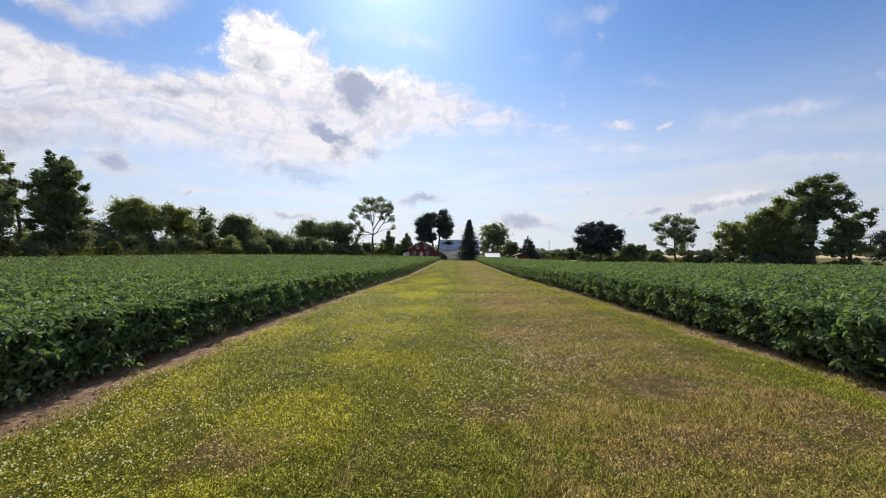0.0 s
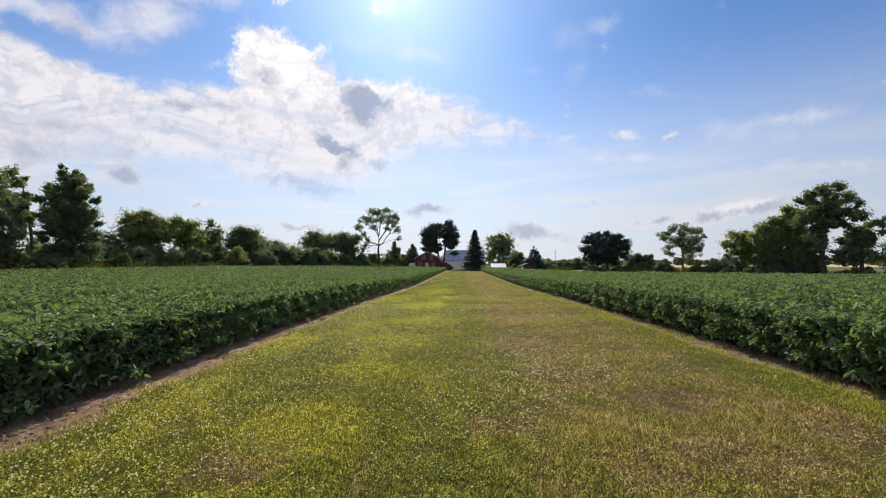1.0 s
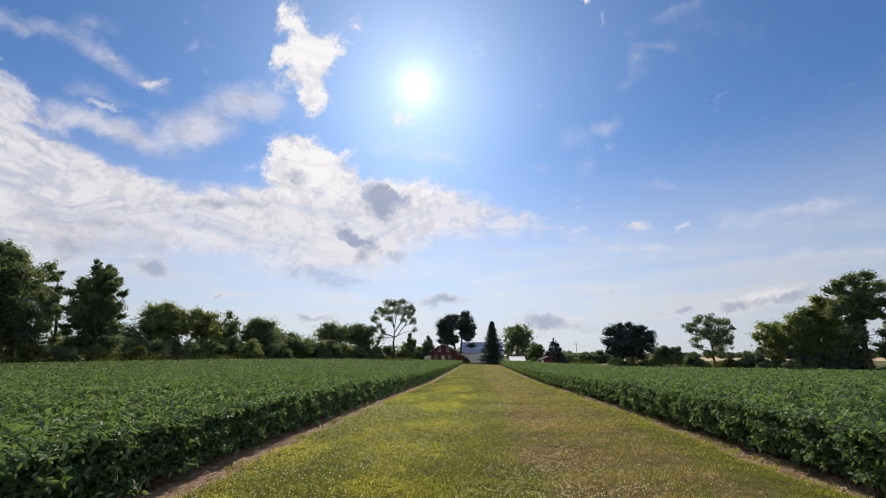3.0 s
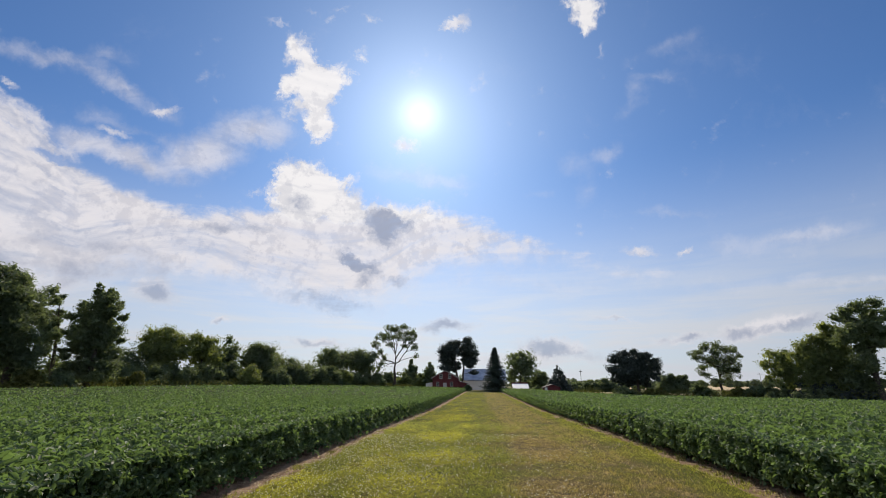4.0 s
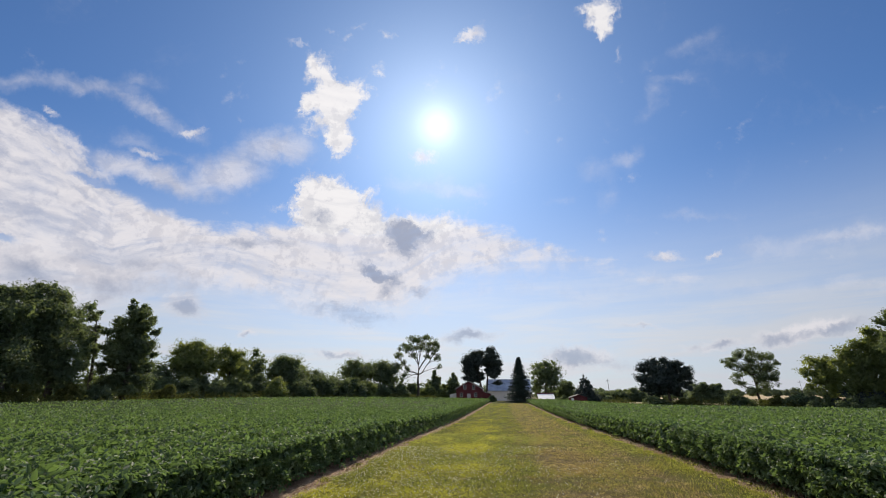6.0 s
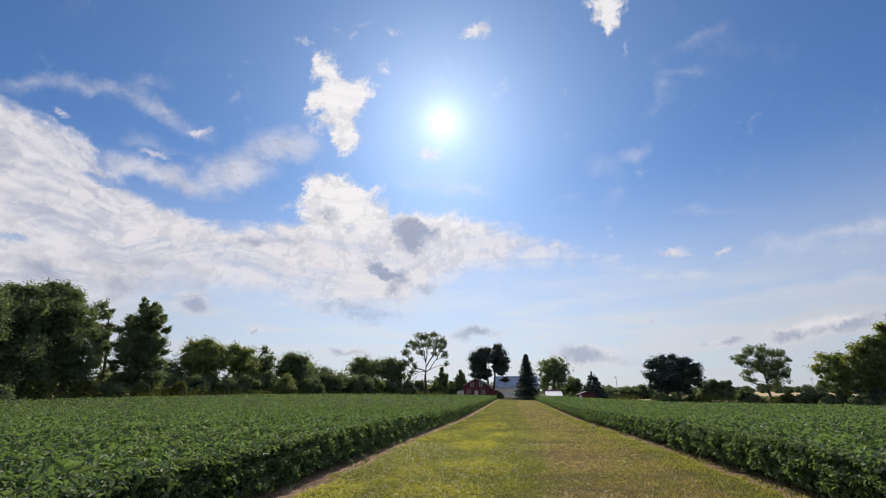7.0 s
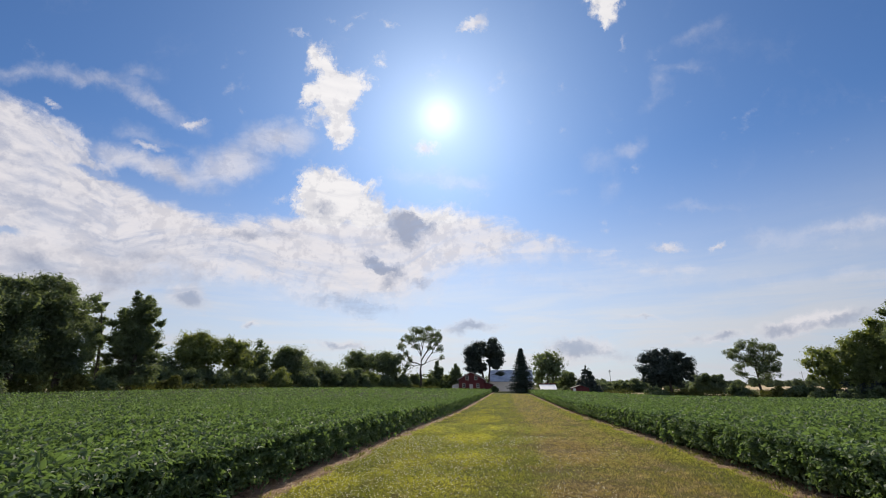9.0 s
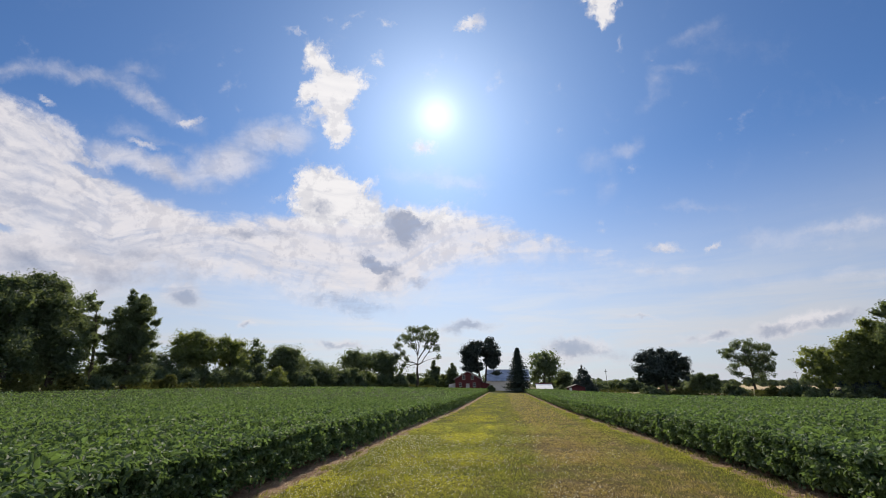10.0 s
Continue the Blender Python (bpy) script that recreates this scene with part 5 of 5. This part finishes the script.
shaped_tree("maple", -6.1, 133.9, 2.6, DARK_LEAF, 210, "tall slim dark maple leaning over the white barn", 0.3, 1.25, 1.4, [
    (-0.2, 12.8, 0.8, 0.9), (0.2, 10.8, 0.7, 0.8), (0.4, 9.4, 0.6, 0.6), (1.3, 15.0, 1.8, 1.1), (2.6, 13.3, 1.8, 1.6), (1.0, 12.2, 0.9, 1.7), (4.0, 11.2, 1.2, 1.7), (2.0, 10.2, 1.6, 1.7), (4.4, 8.8, 0.9, 1.0), (2.4, 7.6, 1.2, 1.0), (3.5, 5.4, 1.0, 1.2), (0.8, 8.8, 0.7, 1.0)])
shaped_tree("tree", -49.4, 49.6, 44.8, TREE_LEAF, 211, "big full tree with upswept feathery branches beside the field", 0.34, 1.2, 1.5, [
    (-0.5, 12.3, 0.7, 0.7), (-0.1, 11.4, 0.9, 0.8), (-1.0, 10.9, 0.9, 0.8), (0.7, 10.4, 0.8, 0.8), (-1.3, 12.7, 0.4, 0.8), (0.3, 12.4, 0.5, 0.8), (-0.5, 11.7, 0.8, 0.8), (-2.4, 11.0, 0.6, 0.5), (1.2, 11.1, 0.5, 0.6), (-1.8, 9.8, 1.0, 0.8), (0.5, 9.9, 1.0, 0.9), (2.0, 9.6, 0.5, 0.4), (-3.2, 9.4, 0.6, 0.4), (-0.9, 8.3, 1.5, 1.1), (1.6, 7.7, 0.9, 0.8), (-2.9, 7.5, 0.8, 0.8), (2.3, 6.6, 0.4, 0.4), (-2.0, 5.8, 1.3, 1.2), (0.3, 5.8, 1.4, 1.2), (2.0, 4.7, 0.8, 0.9), (-3.1, 4.7, 0.5, 1.1), (-1.1, 3.3, 1.7, 1.2), (1.4, 3.2, 1.1, 1.0), (-2.6, 2.8, 0.8, 0.9), (-0.4, 2.0, 1.5, 0.6)], 1.6, 0.58)
shaped_tree("tree", -51.1, 41.7, 50.8, TREE_LEAF, 212, "tall dark green tree in the hedgerow", 0.34, 1.2, 1.5, [
    (-2.9, 12.8, 1.3, 0.7), (-1.7, 12.3, 1.2, 0.8), (-3.5, 11.5, 1.2, 1.0), (-0.6, 11.1, 1.0, 0.9), (-2.0, 10.3, 2.0, 1.4), (-0.0, 8.5, 1.2, 1.3), (-2.4, 7.6, 1.7, 1.8), (-0.3, 5.8, 1.7, 1.8), (-1.3, 3.8, 1.6, 1.7), (0.9, 3.8, 1.2, 1.5)])
shaped_tree("tree", -50.3, 36.3, 54.2, TREE_LEAF, 213, "tall dense green tree at the edge of the soybeans", 0.34, 1.2, 1.5, [
    (-3.2, 11.7, 1.3, 0.6), (-1.6, 11.7, 1.1, 0.7), (-2.1, 10.2, 1.9, 1.2), (-0.5, 8.9, 1.0, 1.4), (-2.6, 8.1, 1.7, 1.7), (-0.6, 6.5, 1.5, 1.7), (-1.3, 4.2, 1.8, 1.9), (0.8, 3.6, 1.2, 1.6)])
shaped_tree("tree", -56.3, 51.1, 47.8, TREE_LEAF, 214, "tall tree with loose open crown in the hedgerow", 0.22, 0.8, 1.3, [
    (-2.6, 12.8, 0.9, 0.6), (-1.3, 12.5, 0.5, 0.5), (-3.5, 12.2, 0.7, 0.6), (-1.9, 11.6, 1.0, 0.8), (-0.9, 10.5, 0.6, 0.8), (-1.3, 9.3, 0.9, 0.9), (-2.0, 8.0, 1.0, 1.4), (-0.5, 7.2, 0.7, 0.9), (-1.6, 5.0, 1.1, 1.5), (-0.1, 3.9, 0.9, 1.5)])
shaped_tree("tree", -53.4, 67.4, 38.4, PALE_LEAF, 215, "broad light green tree with gaps in its crown", 0.2, 0.9, 1.44, [
    (-0.9, 9.4, 1.9, 0.8), (-2.6, 8.6, 1.7, 1.0), (0.7, 8.4, 1.6, 0.9), (-1.2, 7.1, 2.3, 1.2), (-3.1, 6.5, 1.5, 1.1), (1.4, 6.3, 1.8, 1.4), (-0.6, 4.8, 2.6, 1.5)])
shaped_tree("tree", -50.3, 72.2, 34.8, PALE_LEAF, 216, "yellowish green rounded tree in the hedgerow", 0.22, 0.9, 1.44, [
    (-1.2, 9.0, 1.3, 0.7), (-2.5, 8.2, 1.5, 0.9), (0.2, 8.1, 1.4, 0.9), (-0.9, 6.2, 2.5, 1.6), (1.4, 5.0, 1.6, 1.4)])
shaped_tree("tree", -45.2, 83.6, 28.4, TREE_LEAF, 217, "dark green tree with pointed top in the hedgerow", 0.22, 1.2, 1.5, [
    (-1.3, 8.1, 1.4, 1.0), (0.5, 6.8, 2.1, 1.4), (-1.9, 5.7, 2.0, 1.6), (1.3, 4.4, 2.5, 1.8)])
shaped_tree("tree", -37.5, 105.5, 19.6, TREE_LEAF, 218, "spreading green tree at the field corner", 0.24, 0.8, 1.42, [
    (-1.3, 8.7, 2.6, 1.1), (1.9, 8.2, 2.3, 1.3), (-3.0, 7.0, 2.0, 1.3), (0.3, 5.9, 3.5, 2.0)])
shaped_tree("tree", -31.4, 109.6, 16.0, TREE_LEAF, 219, "dense green tree at the field corner", 0.24, 0.9, 1.44, [
    (-1.0, 8.9, 2.4, 1.2), (1.3, 7.7, 2.1, 1.5), (-1.7, 6.3, 2.7, 2.0), (0.9, 4.8, 2.7, 2.0)])
shaped_tree("tree", -48.3, 78.3, 31.7, TREE_LEAF, 220, "narrow ragged tree standing above the hedgerow", 0.14, 0.7, 1.39, [
    (-1.2, 8.9, 0.8, 0.9), (-0.0, 7.9, 0.9, 0.9), (-1.6, 7.2, 0.8, 0.9), (-0.4, 6.0, 1.3, 1.3), (-0.8, 4.1, 1.4, 1.5)])
shaped_tree("tree", 13.3, 149.4, -5.1, TREE_LEAF, 221, "broad green tree behind the white-roofed shed", 0.3, 0.8, 1.42, [
    (-1.4, 11.1, 2.3, 1.5), (1.8, 11.4, 2.6, 1.5), (4.1, 9.5, 1.9, 1.7), (-0.3, 8.3, 3.4, 2.2), (2.7, 6.4, 2.6, 2.2), (-2.4, 5.9, 2.3, 2.2)])


# ---- farm buildings ----
def box_bm(x0, x1, y0, y1, z0, z1, bevel=0.0):
    bm = bmesh.new()
    bmesh.ops.create_cube(bm, size=1.0)
    bmesh.ops.scale(bm, vec=(x1 - x0, y1 - y0, z1 - z0), verts=bm.verts)
    bmesh.ops.translate(bm, vec=((x0 + x1) / 2, (y0 + y1) / 2, (z0 + z1) / 2), verts=bm.verts)
    if bevel:
        bmesh.ops.bevel(bm, geom=bm.edges[:], offset=bevel, segments=1, affect="EDGES")
    return bm


def bm_part(name, bm, mat, parent, label=""):
    me = bpy.data.meshes.new(name)
    bm.to_mesh(me)
    bm.free()
    me.materials.append(mat)
    return part(name, me, parent, label)


def prism(name, outline, y0, y1, mat, parent, label=""):
    """A slab with this outline in x and z, from y0 to y1."""
    bm = bmesh.new()
    a = [bm.verts.new((x, y0, z)) for x, z in outline]
    b = [bm.verts.new((x, y1, z)) for x, z in outline]
    bm.faces.new(a)
    bm.faces.new(b[::-1])
    for k in range(len(a)):
        j = (k + 1) % len(a)
        bm.faces.new((a[j], a[k], b[k], b[j]))
    bmesh.ops.recalc_face_normals(bm, faces=bm.faces[:])
    return bm_part(name, bm, mat, parent, label)


def window(parent, x, y, z, wd, ht):
    """A sash window set proud of a wall that faces the lane (-y)."""
    f = bm_part("window", box_bm(x - wd / 2, x + wd / 2, y - 0.05, y + 0.02, z, z + ht, 0.01), WHITE_TRIM, parent, "white-framed window")
    for k in (0, 1):
        z0 = z + 0.08 + k * (ht / 2 - 0.03)
        bm_part("pane", box_bm(x - wd / 2 + 0.08, x + wd / 2 - 0.08, y - 0.056, y - 0.03, z0, z0 + ht / 2 - 0.12), GLASS, f, "dark glass")
    bm_part("sill", box_bm(x - wd / 2 - 0.06, x + wd / 2 + 0.06, y - 0.11, y - 0.02, z - 0.06, z), WHITE_TRIM, f)


def roof_slab(name, x0, z0, x1, z1, y0, y1, thick, mat, parent, label=""):
    return prism(name, [(x0, z0), (x1, z1), (x1, z1 + thick), (x0, z0 + thick)], y0, y1, mat, parent, label)


# red barn, gable to the lane
barn = stand("red_barn", -10.6, 124.6, "dark red two-storey gabled barn with white windows", "barn")
hw, ev, ap, dp = 3.7, 3.55, 5.5, 10.0
prism("wall", [(-hw, 0), (hw, 0), (hw, ev), (0, ap), (-hw, ev)], 0, dp, RED_BOARD, barn, "dark red board walls")
for k in range(24):
    x = -hw + 0.15 + k * (2 * hw - 0.3) / 23
    bm_part("batten", box_bm(x - 0.025, x + 0.025, -0.03, 0.0, 0.2, ap - abs(x) * (ap - ev) / hw - 0.12), RED_BOARD, barn)
roof_slab("roof", -hw - 0.45, ev - 0.24, 0.0, ap + 0.02, -0.4, dp + 0.4, 0.14, DARK_ROOF, barn, "dark shingle roof slope")
roof_slab("roof", hw + 0.45, ev - 0.24, 0.0, ap + 0.02, -0.4, dp + 0.4, 0.14, DARK_ROOF, barn, "dark shingle roof slope")
roof_slab("verge_board", -hw - 0.45, ev - 0.36, 0.0, ap - 0.10, -0.44, -0.40, 0.16, WHITE_TRIM, barn, "pale trim board along the gable")
roof_slab("verge_board", hw + 0.45, ev - 0.36, 0.0, ap - 0.10, -0.44, -0.40, 0.16, WHITE_TRIM, barn, "pale trim board along the gable")
for x, z in ((-1.2, 3.3), (1.35, 3.3), (-2.2, 1.2), (1.9, 1.2)):
    window(barn, x, 0, z, 0.85, 1.15)
bm_part("door", box_bm(-0.55, 0.45, -0.07, 0.01, 0.05, 2.1, 0.01), WHITE_TRIM, barn, "pale plank door")
prism("lean_to", [(hw + 0.01, 0), (hw + 2.4, 0), (hw + 2.4, 1.9), (hw + 0.01, 2.6)], 1.0, 7.0, RED_BOARD, barn, "low red lean-to")
roof_slab("lean_to_roof", hw + 2.8, 1.86, hw + 0.05, 2.7, 0.7, 7.3, 0.1, DARK_ROOF, barn, "dark lean-to roof")
prism("annex", [(-hw - 2.2, 0), (-hw - 0.01, 0), (-hw - 0.01, 2.3), (-hw - 2.2, 1.9)], 2.0, 6.0, WHITE_BOARD, barn, "small white-boarded annex")

# white barn behind the spruce, long side to the lane
white = stand("white_barn", 0.9, 142.0, "cream-white barn with a blue-grey metal roof", "barn")
bl, bev, bri, bdp = 6.9, 3.3, 6.75, 9.0
bm = box_bm(-bl, bl, 0, bdp, 0, bev)
bm_part("wall", bm, WHITE_BOARD, white, "cream board walls")
for k in range(40):
    x = -bl + 0.2 + k * (2 * bl - 0.4) / 39
    bm_part("batten", box_bm(x - 0.03, x + 0.03, -0.035, 0.0, 0.15, bev - 0.2), WHITE_BOARD, white)
for y0, z0, y1, z1 in ((-0.5, bev - 0.25, bdp / 2, bri), (bdp + 0.5, bev - 0.25, bdp / 2, bri)):
    bm = bmesh.new()
    c = [bm.verts.new(p) for p in ((-bl - 0.4, y0, z0), (bl + 0.4, y0, z0), (bl + 0.4, y1, z1), (-bl - 0.4, y1, z1))]
    d = [bm.verts.new(v.co + Vector((0, 0, 0.1))) for v in c]
    bm.faces.new(c)
    bm.faces.new(d)
    for k in range(4):
        bm.faces.new((c[k], c[(k + 1) % 4], d[(k + 1) % 4], d[k]))
    bmesh.ops.recalc_face_normals(bm, faces=bm.faces[:])
    slope = bm_part("roof", bm, STEEL, white, "blue-grey ribbed metal roof slope")
    for k in range(27):
        x = -bl - 0.3 + k * (2 * bl + 0.6) / 26
        bm = bmesh.new()
        q = [bm.verts.new((x + dx, yy, zz + dz)) for yy, zz in ((y0, z0), (y1, z1)) for dx, dz in ((-0.03, 0.1), (0.03, 0.1), (0.03, 0.15), (-0.03, 0.15))]
        for f in ((0, 1, 2, 3), (7, 6, 5, 4), (0, 4, 5, 1), (1, 5, 6, 2), (2, 6, 7, 3), (3, 7, 4, 0)):
            bm.faces.new([q[j] for j in f])
        bm_part("roof_rib", bm, STEEL, slope)
for s in (-1, 1):
    bm = bmesh.new()
    v = [bm.verts.new((s * bl + dx, yy, zz)) for dx in (0, -s * 0.12) for yy, zz in ((0, bev), (bdp, bev), (bdp / 2, bri - 0.1))]
    for f in ((0, 1, 2), (5, 4, 3), (0, 3, 4, 1), (1, 4, 5, 2), (2, 5, 3, 0)):
        bm.faces.new([v[j] for j in f])
    bmesh.ops.recalc_face_normals(bm, faces=bm.faces[:])
    bm_part("gable", bm, WHITE_BOARD, white)
bm_part("sliding_door", box_bm(-5.2, -2.2, -0.10, -0.04, 0.05, 2.9, 0.01), WHITE_BOARD, white, "wide cream sliding door")
bm_part("door_rail", box_bm(-5.5, -0.6, -0.14, -0.05, 2.95, 3.05), STEEL, white)

# open-fronted shed with a bright roof
shed = stand("white_roofed_shed", 10.6, 117.5, "low shed with a bright white metal roof", "shed")
bm_part("wall", box_bm(-2.1, 2.1, 3.0, 3.15, 0, 1.55), GREY_BOARD, shed, "weathered board back wall")
for x in (-2.1, 2.0):
    bm_part("side_wall", box_bm(x, x + 0.1, 0.1, 3.0, 0, 1.2), GREY_BOARD, shed)
for x in (-2.05, -0.7, 0.7, 1.95):
    bm_part("post", box_bm(x, x + 0.1, 0, 0.1, 0, 0.98), GREY_BOARD, shed)
bm = bmesh.new()
c = [bm.verts.new(p) for p in ((-2.2, -0.25, 0.9), (2.2, -0.25, 0.9), (2.2, 3.3, 2.15), (-2.2, 3.3, 2.15))]
d = [bm.verts.new(v.co + Vector((0, 0, 0.06))) for v in c]
bm.faces.new(c)
bm.faces.new(d)
for k in range(4):
    bm.faces.new((c[k], c[(k + 1) % 4], d[(k + 1) % 4], d[k]))
bmesh.ops.recalc_face_normals(bm, faces=bm.faces[:])
bm_part("roof", bm, WHITE_STEEL, shed, "bright white sloping metal roof")
bm_part("ridge_board", box_bm(-2.3, 2.3, 3.34, 3.5, 1.6, 2.5, 0.01), RED_BOARD, shed, "dark red board behind the roof")

# small red shed
hut = stand("red_shed", 16.0, 99.5, "low weathered red shed with a pale corner", "shed")
prism("wall", [(-1.75, 0), (1.75, 0), (1.75, 1.7), (0, 2.25), (-1.75, 1.7)], 0, 3.0, RED_BOARD, hut, "dull red board walls")
for k in range(12):
    x = -1.6 + k * 3.2 / 11
    bm_part("batten", box_bm(x - 0.025, x + 0.025, -0.03, 0.0, 0.1, 2.14 - abs(x) * 0.31), RED_BOARD, hut)
roof_slab("roof", -2.0, 1.6, 0, 2.26, -0.25, 3.25, 0.07, DARK_ROOF, hut, "dark roof slope")
roof_slab("roof", 2.0, 1.6, 0, 2.26, -0.25, 3.25, 0.07, DARK_ROOF, hut, "dark roof slope")
bm_part("door", box_bm(-1.7, -1.15, -0.06, 0.01, 0.05, 1.62), WHITE_BOARD, hut, "pale door at the corner")

# ---- poles and far country ----
def pole(x, y, h, arm):
    p = stand("utility_pole", x, y, "thin dark wooden utility pole with a cross-arm", "pole", "utility poles")
    t = Tubes()
    t.add([[0, 0, 0], [0, 0, h]], [0.11, 0.08], 8)
    part("shaft", t.mesh("shaft", BARK), p)
    bm_part("cross_arm", box_bm(-arm, arm, -0.16, -0.04, h - 0.9, h - 0.75), BARK, p)
    for k in (-0.85, 0.85):
        bm_part("insulator", box_bm(arm * k - 0.05, arm * k + 0.05, -0.14, -0.06, h - 0.75, h - 0.6, 0.01), GLASS, p)


pole(39.8, 175.5, 8.3, 0.6)
pole(156.8, 255.7, 9.0, 1.2)
pole(205.0, 300.0, 9.0, 1.2)


def far_field(name, x0, x1, y0, y1, mat, label):
    ob = new(name, sheet(name, np.linspace(x0, x1, 30), np.linspace(y0, y1, 20), lambda x, y: ground_z(x, y) + 0.12, mat))
    return tagged(ob, label, "field", kind="structure")


far_field("stubble_field", 75, 900, 205, 620, STUBBLE, "pale ripe grain stubble beyond the trees")
far_field("dry_field", 22, 74, 118, 150, DRY_GRASS, "strip of dry tan grass beyond the soybeans")


def tall_weeds(name, count, x_of, y_of, h, mat, label):
    """A band of weeds or grass, joined: upright slim leaves."""
    u, v = rng.random(count), rng.random(count)
    x, y = x_of(u, v), y_of(u, v)
    k = len(x)
    ht = h * rng.uniform(0.5, 1.2, k) * (1 + 0.35 * wave(x, y, 51, 0.5))
    C = np.stack([x, y, ground_z(x, y) + ht * rng.random(k) ** 0.6], 1)
    up = np.stack([rng.normal(0, 1, k), rng.normal(-0.8, 0.6, k), rng.normal(0.4, 0.5, k)], 1)
    return tagged(new(name, leaf_mesh(name, C, up, rng.uniform(0.18, 0.42, k), mat, 0.45, 0.2, 4)), label, "weeds", kind="stuff")


tall_weeds("weed_band", 9000, lambda u, v: 20 + 34 * u, lambda u, v: far_right(20 + 34 * u) + 1 + 7 * v, 1.5, WEED_LEAF, "band of tall dry weeds beyond the soybeans")
tall_weeds("weed_band", 9000, lambda u, v: -46 + 28 * u - 1.5 * v, lambda u, v: far_left(-46 + 28 * u) + 1 + 3 * v, 1.3, WEED_LEAF, "band of weeds under the hedgerow trees")
tall_weeds("weed_band", 5000, lambda u, v: -47.5 - 2.5 * v, lambda u, v: 15 + 55 * u, 1.6, WEED_LEAF, "band of weeds under the hedgerow trees")


def far_woods(name, a0, a1, d0, d1, h, count, mat, label):
    """A distant belt of trees: many clumps of foliage with an uneven skyline."""
    k = max(6, int((a1 - a0) * 1.6))
    a = np.radians(np.linspace(a0, a1, k) + rng.uniform(-0.4, 0.4, k))
    D = rng.uniform(d0, d1, k)
    hh = h * rng.uniform(0.55, 1.1, k)
    pick = rng.integers(0, k, count)
    d = rng.normal(size=(count, 3))
    d /= np.linalg.norm(d, axis=1, keepdims=True)
    wide = D[pick] * math.radians((a1 - a0) / k) * 0.9
    off = d * (rng.random(count) ** 0.4)[:, None]
    x = np.sin(a[pick]) * D[pick] + off[:, 0] * wide
    y = np.cos(a[pick]) * D[pick] + off[:, 1] * 4
    z = ground_z(x, y) + hh[pick] * (0.5 + 0.5 * off[:, 2])
    s = (0.004 * D[pick] + 0.3) * rng.uniform(0.7, 1.3, count)
    return tagged(new(name, leaf_mesh(name, np.stack([x, y, z], 1), d + [0, -0.2, 0.6], s, mat, 0.8, 0.3, 4)), label, "woods", kind="stuff")


far_woods("distant_trees", 8, 60, 380, 520, 7.5, 16000, TREE_LEAF, "low belt of distant trees on the horizon")
far_woods("distant_trees", 9, 24, 190, 230, 5.0, 6000, TREE_LEAF, "low green hedge beyond the farmyard")
far_woods("distant_trees", -22, 9, 210, 260, 8.0, 6000, TREE_LEAF, "trees behind the farm buildings")
far_woods("distant_trees", -75, -18, 125, 150, 7.5, 22000, TREE_LEAF, "woods behind the hedgerow")
